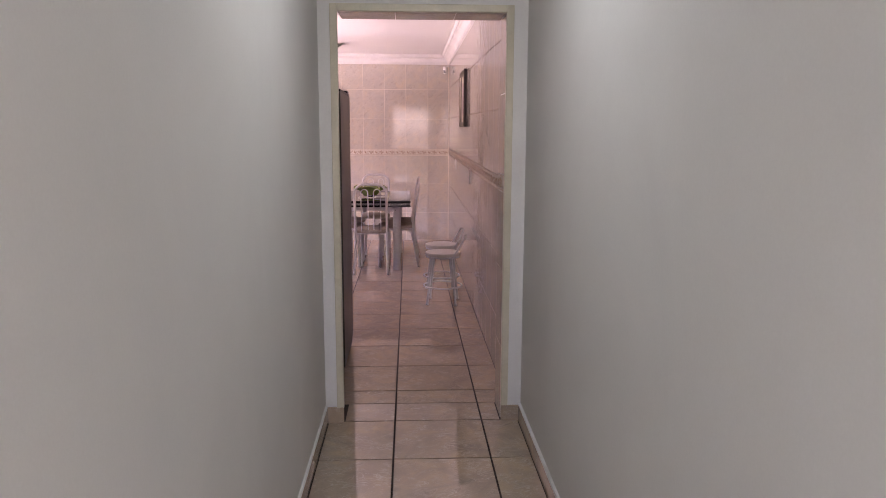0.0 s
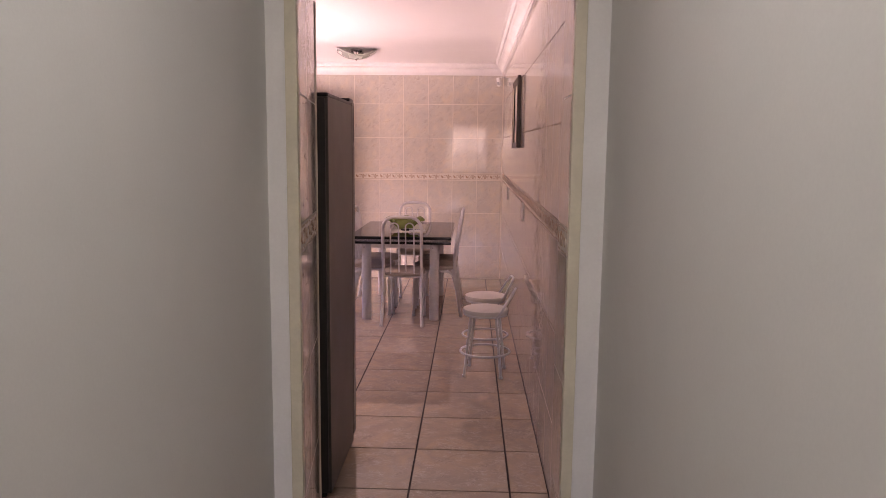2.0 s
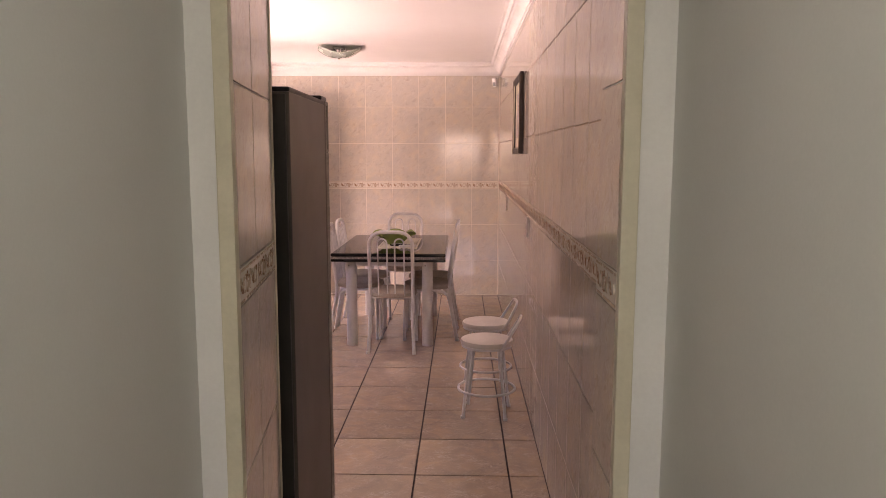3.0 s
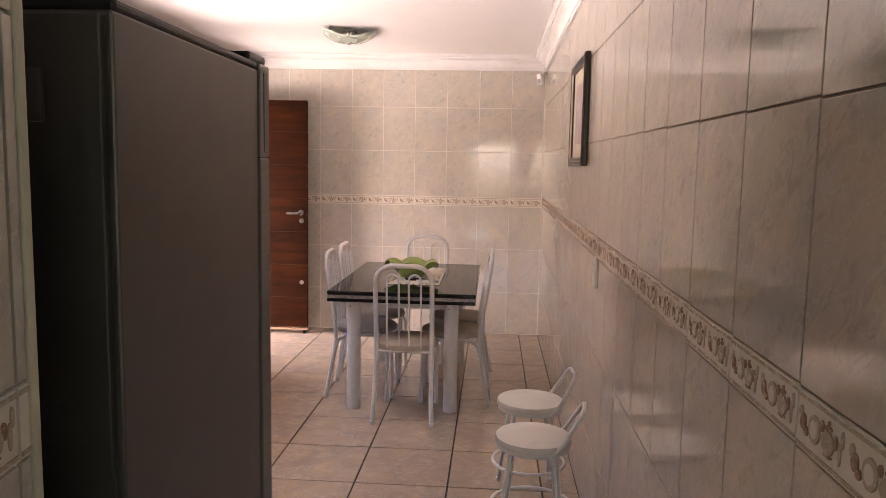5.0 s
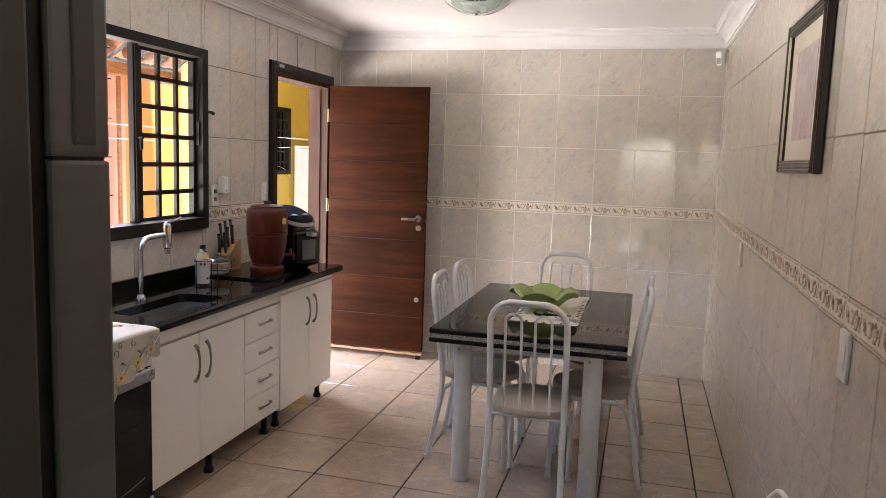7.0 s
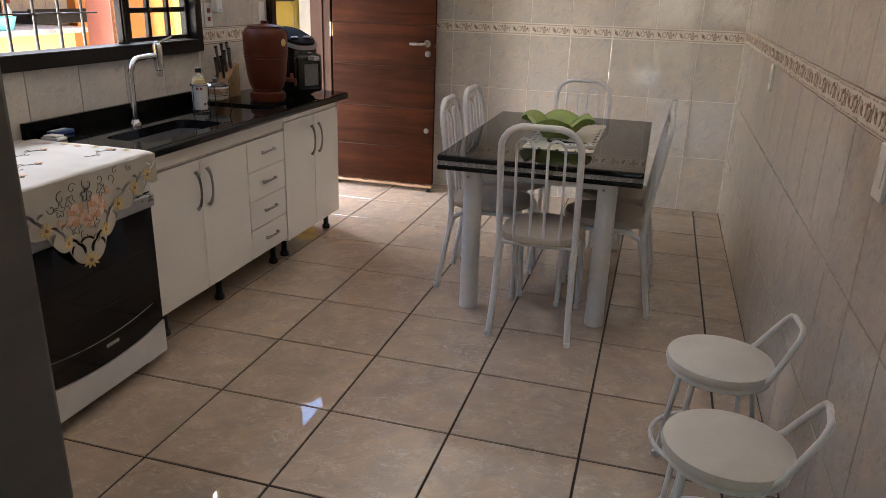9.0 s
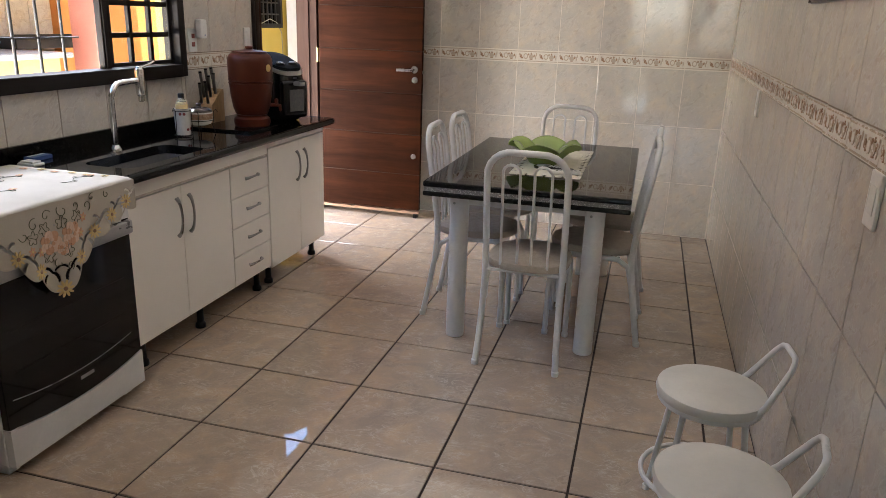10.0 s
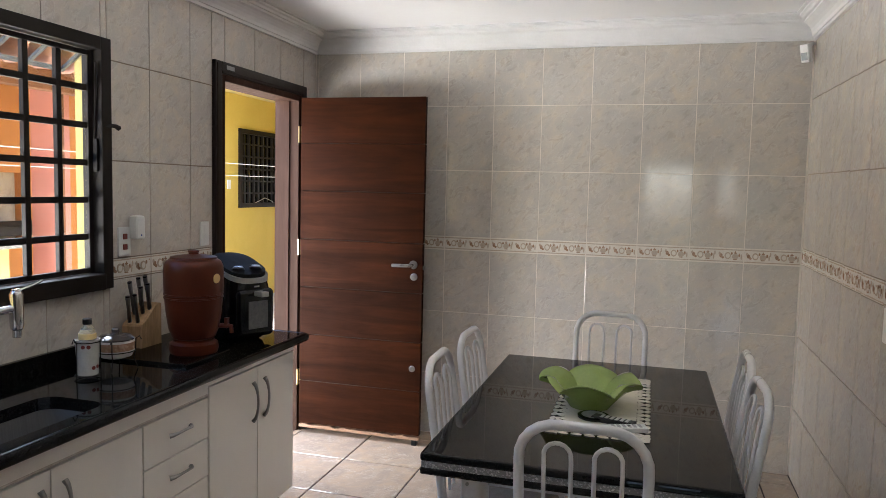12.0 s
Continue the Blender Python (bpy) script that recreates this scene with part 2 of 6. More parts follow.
LACQUER = plain("white_cabinet_lacquer", (0.82, 0.79, 0.73), (0.79, 0.76, 0.70), 0.34, scale=2.5, fine=200, relief=0.0002, wear=0.02)
CAB_EDGE = plain("chipped_cabinet_edge", (0.62, 0.58, 0.52), (0.45, 0.39, 0.33), 0.55, scale=30)
WHITE_TUBE = plain("white_enamelled_tube", (0.76, 0.75, 0.74), rough=0.28, scale=14, wear=0.04, relief=0.0002)
SEAT = plain("grey_beige_woven_vinyl", (0.54, 0.46, 0.37), (0.45, 0.385, 0.31), 0.6, scale=40, fine=400, relief=0.0012, wear=0.25)
STOOL_VINYL = plain("off_white_vinyl", (0.74, 0.70, 0.64), rough=0.42, scale=6, wear=0.03)
CHROME = plain("chrome", (0.72, 0.72, 0.72), rough=0.12, metal=1.0, relief=0)
NICKEL = plain("satin_nickel", (0.36, 0.355, 0.345), rough=0.28, metal=1.0, relief=0)
STEEL_HANDLE = plain("dull_steel", (0.20, 0.195, 0.185), rough=0.35, metal=0.9, relief=0)
BRASS = plain("brass", (0.62, 0.47, 0.22), rough=0.3, metal=1.0, relief=0)
STEEL = plain("brushed_steel", (0.09, 0.09, 0.09), rough=0.5, metal=0.6, stretch=(1, 30, 1))
FRIDGE_SIDE = plain("graphite_fridge_enamel", (0.082, 0.075, 0.067), (0.070, 0.064, 0.057), 0.34, metal=0.3, scale=1.2, fine=60, relief=0, wear=0.02)
BACK_STEEL = plain("dark_back_sheet", (0.035, 0.031, 0.027), (0.028, 0.025, 0.022), 0.5, scale=3)
FRIDGE_DOOR = plain("brushed_fridge_steel", (0.17, 0.16, 0.15), (0.15, 0.14, 0.13), 0.36, metal=0.4, scale=3, fine=120, relief=0.0002, stretch=(1, 1, 20))
BLACK_PLASTIC = plain("black_plastic", (0.008, 0.008, 0.008), spec=0.25, rough=0.32, scale=10)
FRYER_BLACK = plain("matt_black_plastic", (0.008, 0.008, 0.008), rough=0.6, spec=0.1, scale=10)
BLACK_GLOSS = plain("gloss_black_plastic", (0.006, 0.006, 0.006), spec=0.35, rough=0.14, scale=10, relief=0)
OVEN_GLASS = plain("dark_oven_glass", (0.006, 0.0055, 0.0055), spec=0.28, rough=0.06, relief=0, scale=4)
MESH_GREY = plain("grey_basket_mesh", (0.16, 0.16, 0.155), (0.10, 0.10, 0.10), 0.45, scale=60, fine=400, relief=0.001, wear=0.3)
SILVER = plain("silver_plastic", (0.42, 0.42, 0.42), rough=0.28, metal=0.6)
WHITE_ENAMEL = plain("white_stove_enamel", (0.74, 0.74, 0.73), rough=0.22, scale=5, wear=0.03, relief=0)
WHITE_PLASTIC = plain("white_plastic", (0.76, 0.76, 0.74), rough=0.35, relief=0)
CLAY = plain("reddish_brown_clay", (0.088, 0.0175, 0.0068), (0.060, 0.0125, 0.0050), 0.34, spec=0.22, scale=7, fine=120, wear=0.1)
CLOTH = plain("cream_embroidered_linen", (0.52, 0.475, 0.40), (0.48, 0.44, 0.365), 0.85, scale=5, fine=500, relief=0.001, wear=0.12)
PETAL = plain("peach_embroidery", (0.66, 0.40, 0.26), (0.58, 0.30, 0.18), 0.8, scale=60)
PETAL_PALE = plain("pale_rose_embroidery", (0.74, 0.56, 0.43), (0.68, 0.48, 0.36), 0.8, scale=60)
PETAL_Y = plain("yellow_embroidery", (0.72, 0.56, 0.27), (0.66, 0.48, 0.2), 0.8, scale=60)
LEAF_T = plain("green_embroidery", (0.075, 0.08, 0.04), (0.05, 0.055, 0.028), 0.8, scale=60)
LACE = plain("cream_cutwork_linen", (0.72, 0.68, 0.57), rough=0.85, scale=20, fine=500, relief=0.001)
GREEN_GLASS = frosted("green_glass", (0.44, 0.57, 0.17), 0.07, 0.35)
SMOKED = plain("smoked_glass", (0.05, 0.04, 0.035), rough=0.08, relief=0)
LAMP_GLASS = frosted("pale_green_frosted_glass", (0.60, 0.70, 0.62), 0.25, 0.25)
CLEAR_PLASTIC = frosted("clear_plastic", (0.8, 0.78, 0.7), 0.1, 0.7)
GLASS = clear("window_glass", (0.96, 0.97, 0.96))
PICTURE_GLASS = clear("picture_glass", (0.97, 0.97, 0.97))
FRAME_WOOD = plain("dark_brown_frame_lacquer", (0.030, 0.018, 0.013), (0.020, 0.012, 0.009), 0.3, spec=0.4, scale=14)
MAT_BOARD = plain("cream_mount_board", (0.78, 0.73, 0.60), rough=0.8)
PRINT = plain("pale_pink_print", (0.68, 0.58, 0.55), (0.52, 0.43, 0.43), 0.8, scale=9, fine=40, wear=0.2)
PRINTED = plain("white_printed_ceramic", (0.72, 0.70, 0.66), rough=0.25)
SENSOR_LENS = plain("grey_plastic_lens", (0.22, 0.23, 0.24), rough=0.25, relief=0)
RED = plain("dark_red_print", (0.22, 0.03, 0.022), rough=0.35)
BLUE = plain("blue_plastic", (0.05, 0.10, 0.32), rough=0.4)
TURQ = plain("turquoise_plastic", (0.12, 0.52, 0.56), rough=0.4)
YELLOW = plain("yellow_exterior_paint", (0.60, 0.455, 0.10), (0.56, 0.42, 0.09), 0.8, scale=2, fine=120, relief=0.003, wear=0.08)
PALE_YELLOW = plain("pale_yellow_stucco", (0.60, 0.50, 0.20), rough=0.85, fine=80, relief=0.004, wear=0.1)
WALL_YELLOW = plain("yellow_stucco", (0.34, 0.27, 0.085), (0.31, 0.245, 0.078), 0.85, fine=80, relief=0.004, wear=0.1)
ORANGE = plain("orange_brown_plaster", (0.52, 0.205, 0.045), (0.47, 0.18, 0.04), 0.75, scale=2.2, fine=90, relief=0.002, wear=0.1)
PILLAR = plain("red_brown_painted_pillar", (0.54, 0.23, 0.18), (0.46, 0.18, 0.14), 0.55, scale=3, wear=0.1)
ROOF_CLAY = plain("terracotta_roof_tile", (0.42, 0.20, 0.11), (0.33, 0.15, 0.08), 0.85, scale=4, wear=0.15)
CONCRETE = plain("pale_yard_paving", (0.52, 0.49, 0.45), (0.46, 0.435, 0.40), 0.7, scale=3, wear=0.1)
# black of the sooty grill tray, also used to paint shade into recesses
SOOT_AND_SHADE = plain("soot_and_shade_black", (0.02, 0.016, 0.014), rough=0.9)
BBQ_TILE = marble("beige_outdoor_tile", ((0.40, 0.34, 0.27), (0.46, 0.38, 0.30), (0.52, 0.44, 0.35)), (0.3, 0.24, 0.2), 0.25, 4.0)
WIRE = plain("white_plastic_line", (0.25, 0.24, 0.21), rough=0.5, relief=0)

# ---- mesh helpers ----
ORIGIN = {}


def thing(name, at, label, category, group="", kind=""):
    """An Empty at a thing's base; its parts are given in world places."""
    ob = new(name)
    ob.empty_display_size = 0.05
    ob.location = at
    ORIGIN[ob.name] = Vector(at)
    return tagged(ob, label, category, group, kind)


def part(name, bm, material, parent=None, label="", smooth=False):
    """Links a bmesh as one mesh object under a thing or a part."""
    mats = material if isinstance(material, (list, tuple)) else [material]
    at = ORIGIN[parent.name] if parent else Vector((0, 0, 0))
    bmesh.ops.recalc_face_normals(bm, faces=bm.faces[:])
    bm.transform(Matrix.Translation(-at))
    me = bpy.data.meshes.new(name)
    for f in bm.faces:
        f.smooth = smooth
    bm.to_mesh(me)
    bm.free()
    for m in mats:
        me.materials.append(m)
    if smooth:
        me.set_sharp_from_angle(angle=radians(38))
    ob = new(name, me)
    ob.parent = parent
    ORIGIN[ob.name] = at
    if label:
        ob["label"] = label
    return ob


def solo(name, bm, material, label="", category="", group="", kind="", smooth=False):
    return tagged(part(name, bm, material, None, "", smooth), label, category, group, kind)


def B():
    return bmesh.new()


def box(bm, x0, x1, y0, y1, z0, z1, bevel=0.0, seg=2, mat=0):
    """A box between two corners, its edges rounded by bevel."""
    r = bmesh.ops.create_cube(bm, size=1.0)
    vs = r["verts"]
    for v in vs:
        v.co = Vector(((x0 + x1) / 2 + v.co.x * (x1 - x0), (y0 + y1) / 2 + v.co.y * (y1 - y0), (z0 + z1) / 2 + v.co.z * (z1 - z0)))
    es = {e for v in vs for e in v.link_edges}
    for f in {f for v in vs for f in v.link_faces}:
        f.material_index = mat
    if bevel:
        bmesh.ops.bevel(bm, geom=list(es), offset=bevel, segments=seg, affect='EDGES', profile=0.6)
    return bm


def tube(bm, pts, r, seg=10, closed=False, cap=True, mat=0):
    """A round tube along a line of points."""
    P = [Vector(p) for p in pts]
    n = len(P)
    rings, ref = [], None
    for i in range(n):
        a = P[(i - 1) % n] if closed or i > 0 else P[i]
        b = P[(i + 1) % n] if closed or i < n - 1 else P[i]
        t = (b - a).normalized()
        if ref is None:
            ref = t.orthogonal().normalized()
        ref = (ref - t * ref.dot(t)).normalized()
        s = t.cross(ref)
        rad = r[i] if isinstance(r, (list, tuple)) else r
        rings.append([bm.verts.new(P[i] + (ref * math.cos(k * math.tau / seg) + s * math.sin(k * math.tau / seg)) * rad) for k in range(seg)])
    for i in range(n if closed else n - 1):
        A, C = rings[i], rings[(i + 1) % n]
        off = 0
        if closed and i == n - 1:
            off = min(range(seg), key=lambda o: (A[0].co - C[o].co).length)
        for k in range(seg):
            f = bm.faces.new((A[k], A[(k + 1) % seg], C[(k + 1 + off) % seg], C[(k + off) % seg]))
            f.material_index = mat
    if cap and not closed:
        for ring in (rings[0], rings[-1]):
            bm.faces.new(ring).material_index = mat
    return bm


def lathe(bm, profile, at, seg=28, mat=0, wave=None):
    """A turned shape: (radius, height) pairs about the upright axis at a place."""
    rings = []
    for k, (r, z) in enumerate(profile):
        ring = []
        for i in range(seg):
            a = i * math.tau / seg
            rr, zz = (r, z) if wave is None else wave(k, a, r, z)
            ring.append(bm.verts.new((at[0] + rr * math.cos(a), at[1] + rr * math.sin(a), at[2] + zz)))
        rings.append(ring)
    for A, C in zip(rings, rings[1:]):
        for i in range(seg):
            bm.faces.new((A[i], A[(i + 1) % seg], C[(i + 1) % seg], C[i])).material_index = mat
    for ring, (r, z) in ((rings[0], profile[0]), (rings[-1], profile[-1])):
        if r < 0.9 * max(p[0] for p in profile) or r < 0.05:
            bm.faces.new(ring).material_index = mat
    return bm


def rod(bm, a, b, r, seg=12, mat=0):
    return tube(bm, [a, b], r, seg, mat=mat)


def arc(c, r, a0, a1, n, plane="yz"):
    out = []
    for i in range(n + 1):
        a = radians(a0 + (a1 - a0) * i / n)
        u, v = r * math.cos(a), r * math.sin(a)
        out.append({"yz": (c[0], c[1] + u, c[2] + v), "xz": (c[0] + u, c[1], c[2] + v), "xy": (c[0] + u, c[1] + v, c[2])}[plane])
    return out


def prism(bm, loop, axis, d0, d1, mat=0):
    """A flat outline (pairs in the two other axes) pushed from d0 to d1 along an axis."""
    def at(u, v, d):
        return {"x": (d, u, v), "y": (u, d, v), "z": (u, v, d)}[axis]
    A = [bm.verts.new(at(u, v, d0)) for u, v in loop]
    C = [bm.verts.new(at(u, v, d1)) for u, v in loop]
    fs = [bm.faces.new(A), bm.faces.new(C)]
    for i in range(len(loop)):
        j = (i + 1) % len(loop)
        fs.append(bm.faces.new((A[i], A[j], C[j], C[i])))
    for f in fs:
        f.material_index = mat
    return bm


def oval(cx, cy, rx, ry, n=14):
    return [(cx + rx * math.cos(i * math.tau / n), cy + ry * math.sin(i * math.tau / n)) for i in range(n)]


def rounded(x0, x1, y0, y1, r, n=5):
    out = []
    for cx, cy, a in ((x1 - r, y1 - r, 0), (x0 + r, y1 - r, 90), (x0 + r, y0 + r, 180), (x1 - r, y0 + r, 270)):
        for i in range(n + 1):
            q = radians(a + 90 * i / n)
            out.append((cx + r * math.cos(q), cy + r * math.sin(q)))
    return out


def sweep(bm, profile, path, closed=False):
    """A moulding: profile (out, up) pairs swept along a line on the ceiling; out is to the left of the way."""
    rings, n = [], len(path)
    for i, p in enumerate(path):
        a = Vector(path[i - 1]) if i else None
        b = Vector(path[i + 1]) if i < n - 1 else None
        p = Vector(p)
        d0 = (p - a).normalized() if a else (b - p).normalized()
        d1 = (b - p).normalized() if b else d0
        n0, n1 = Vector((-d0.y, d0.x, 0)), Vector((-d1.y, d1.x, 0))
        m = (n0 + n1).normalized()
        m = m / max(0.3, m.dot(n0))
        rings.append([bm.verts.new(p + m * u + Vector((0, 0, v))) for u, v in profile])
    for A, C in zip(rings, rings[1:]):
        for k in range(len(profile) - 1):
            bm.faces.new((A[k], A[k + 1], C[k + 1], C[k]))
    return bm

# ---- the house: plan numbers ----
XW, XE, YN = -2.36, 0.59, 10.223          # tiled faces: window wall, long wall, end wall
YS0, YS1 = 3.69, 3.94                     # the wall with the doorway: hall face, kitchen face
HL, HR = -0.40, 0.62                      # hallway walls
JL, JR, JTOP = -0.305, 0.515, 2.07        # the doorway
YSL, SPLAY = 4.285, 0.122                                # its deeper, splayed side by the refrigerator
CZ = 2.54                                 # ceiling
WY0, WY1, WZ0, WZ1 = 6.30, 8.298, 1.145, 2.11      # window opening
DY0, DY1, DZ1 = 9.11, 9.99, 2.12                  # back door opening
T = 0.455                                 # floor tile
FX, FY = -0.04, 4.60                      # one joint of the floor

floor = solo("floor", box(B(), -2.9, 2.9, -4.9, 10.5, -0.12, -0.005), GROUT_F, "beige glazed ceramic tiles with dark joints", "floor", kind="structure")
yard = solo("ground", box(B(), -60, -2.525, -40, 60, -0.2, -0.03), CONCRETE, "sunlit pale paving of the back yard", "ground", kind="structure")


def cut_boxes(bm, x0, x1, y0, y1, z0, z1, holes):
    """A wall along y in boxes, left open at the holes (y0, y1, z0, z1)."""
    ys = sorted({y0, y1, *(h[0] for h in holes), *(h[1] for h in holes)})
    for a, b in zip(ys, ys[1:]):
        zs = sorted({z0, z1, *(z for h in holes if h[0] <= a and h[1] >= b for z in h[2:])})
        for c, d in zip(zs, zs[1:]):
            if not any(h[0] <= a and h[1] >= b and h[2] <= c and h[3] >= d for h in holes):
                box(bm, x0, x1, a, b, c, d)
    return bm


W_HOLES = [(WY0, WY1, WZ0, WZ1), (DY0, DY1, -0.2, DZ1)]
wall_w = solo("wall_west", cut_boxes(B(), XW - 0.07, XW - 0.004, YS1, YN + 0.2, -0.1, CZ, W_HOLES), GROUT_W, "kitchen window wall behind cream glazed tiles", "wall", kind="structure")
solo("wall_west_outside", cut_boxes(B(), -2.50, XW - 0.07, -5, YN + 0.2, -0.1, 2.95, W_HOLES), WALL_YELLOW, "yellow stucco outer wall of the house", "wall", kind="structure")
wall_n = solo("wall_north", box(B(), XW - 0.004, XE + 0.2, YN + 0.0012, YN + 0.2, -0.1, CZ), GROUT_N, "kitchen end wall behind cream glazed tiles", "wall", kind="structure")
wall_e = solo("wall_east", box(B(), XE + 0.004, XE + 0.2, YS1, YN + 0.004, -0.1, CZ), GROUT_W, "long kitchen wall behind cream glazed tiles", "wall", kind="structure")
bm = B()
prism(bm, [(-2.43, YS0), (JL - 0.006, YS0), (JL - 0.006 - SPLAY * (YSL - YS0), YSL), (-2.43, YSL)], "z", -0.1, CZ)
box(bm, JR + 0.006, 0.79, YS0, YS1, -0.1, CZ)
box(bm, JL - 0.0062, JR + 0.006, YS0, YS1, JTOP + 0.006, CZ)
wall_s = solo("wall_south", bm, WHITE_WALL, "white painted wall round the kitchen doorway", "wall", kind="structure")
solo("wall_hall_left", box(B(), HL - 0.14, HL, -0.9, YS0, -0.1, CZ), PAINT, "smooth pale grey hallway wall", "wall", kind="structure")
solo("wall_hall_right", box(B(), HR, HR + 0.14, -0.9, YS0, -0.1, CZ), PAINT, "smooth pale grey hallway wall", "wall", kind="structure")
bm = B()
box(bm, -2.55, HL, -1.04, -0.9, -0.1, CZ)
box(bm, HR, 2.6, -1.04, -0.9, -0.1, CZ)
box(bm, HL, HR, -1.04, -0.9, 2.2, CZ)
solo("wall_front_room", bm, PAINT, "pale wall between hallway and front room", "wall", kind="structure")
bm = B()
box(bm, -2.55, -0.85, -4.6, -4.45, -0.1, CZ)
box(bm, 1.05, 2.6, -4.6, -4.45, -0.1, CZ)
box(bm, -0.85, 1.05, -4.6, -4.45, -0.1, 0.95)
box(bm, -0.85, 1.05, -4.6, -4.45, 2.25, CZ)
# side opening is made up, to go with the added fill lamp
cut_boxes(bm, 2.45, 2.6, -4.45, -1.04, -0.1, CZ, [(-4.0, -1.4, 0.9, 2.2)])
box(bm, -2.56, -2.4, -4.45, -1.04, -0.1, CZ)
solo("wall_front", bm, DIM_BROWN, "unseen front room walls with a wide window, browned to dim their reflection", "wall", kind="structure")
bm = B()
for k in range(7):
    x = -0.85 + k * 0.31
    box(bm, x, x + 0.04 + 0.06 * (k % 2), -4.5, -4.46, 0.95, 2.25)
for z in (0.95, 1.30, 1.62, 1.93, 2.21):
    box(bm, -0.85, 1.05, -4.5, -4.46, z, z + 0.04)
solo("window_2", bm, BLACK_METAL, "dark steel front window", "window", kind="structure")
solo("ceiling", box(B(), -2.56, 2.6, -4.6, YN + 0.2, CZ, CZ + 0.12), CEIL, "flat white painted ceiling", "ceiling", kind="structure")
# slab added out of view over all rooms to block the sun
solo("roof", box(B(), -2.70, 2.9, -4.9, YN + 0.4, 2.95, 3.05), ROOF_CLAY, "unseen terracotta-coloured slab that keeps sunlight out of the house", "roof", kind="structure")
solo("wall_east_outside", box(B(), XE + 0.2, XE + 0.35, -0.9, YN + 0.2, -0.1, 2.95), PALE_YELLOW, "yellow stucco outer wall of the house", "wall", kind="structure")

# cornice
prof = [(0.0, -0.128), (0.016, -0.128), (0.016, -0.112), (0.024, -0.112), (0.026, -0.094), (0.034, -0.076), (0.046, -0.062), (0.060, -0.052), (0.076, -0.046), (0.076, -0.034), (0.090, -0.034), (0.094, -0.022), (0.104, -0.016), (0.104, -0.006), (0.122, -0.006), (0.122, 0.0)]
bm = sweep(B(), prof, [(XE, YS1, CZ), (XE, YN, CZ), (XW, YN, CZ), (XW, YS1, CZ)])
solo("cornice", bm, PLASTER, "white moulded gypsum cornice under the ceiling", "cornice", kind="structure")

# doorway: cream edge trim, white faces' skirting
bm = B()
for x0, x1 in ((JL - 0.036, JL), (JR, JR + 0.036)):
    box(bm, x0, x1, YS0 - 0.008, YS0 + 0.02, 0.075, JTOP + 0.036, 0.003)
box(bm, JL, JR, YS0 - 0.008, YS0 + 0.02, JTOP, JTOP + 0.036, 0.003)
xe = JL - SPLAY * (YSL - YS0)
box(bm, xe - 0.02, xe + 0.003, YSL - 0.004, YSL + 0.012, 0.0, JTOP, 0.003)
solo("doorway_trim", bm, CREAM, "cream painted edge trim round the doorway", "trim", kind="structure")
bm = B()
box(bm, HL, HL + 0.012, -0.9, YS0, -0.005, 0.08, 0.002)
box(bm, HR - 0.012, HR, -0.9, YS0, -0.005, 0.08, 0.002)
box(bm, HL + 0.012, JL, YS0 - 0.012, YS0, -0.005, 0.08, 0.002)
box(bm, JR, HR - 0.012, YS0 - 0.012, YS0, -0.005, 0.08, 0.002)
solo("baseboard", bm, TILE_F, "beige ceramic tile skirting along the hallway", "baseboard", kind="structure")
bm = B()
for x0, x1 in ((HL, HL + 0.010), (HR - 0.012, HR)):
    box(bm, x0, x1, -0.9, YS0 - 0.013, 0.08, 0.092)
solo("baseboard_top", bm, WHITE_WALL, "white rounded top of the hallway skirting", "baseboard", kind="structure")


# invented fixture frame round the unseen hallway fill lamp
lamp = thing("hall_lamp", (0.11, 2.25, CZ), "made-up long white frame round the unseen hallway fill lamp", "ceiling lamp")
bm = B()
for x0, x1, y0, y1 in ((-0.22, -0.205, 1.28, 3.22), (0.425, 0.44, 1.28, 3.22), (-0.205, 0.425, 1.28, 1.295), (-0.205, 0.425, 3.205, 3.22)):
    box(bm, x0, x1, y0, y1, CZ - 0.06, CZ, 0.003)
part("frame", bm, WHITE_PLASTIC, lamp)


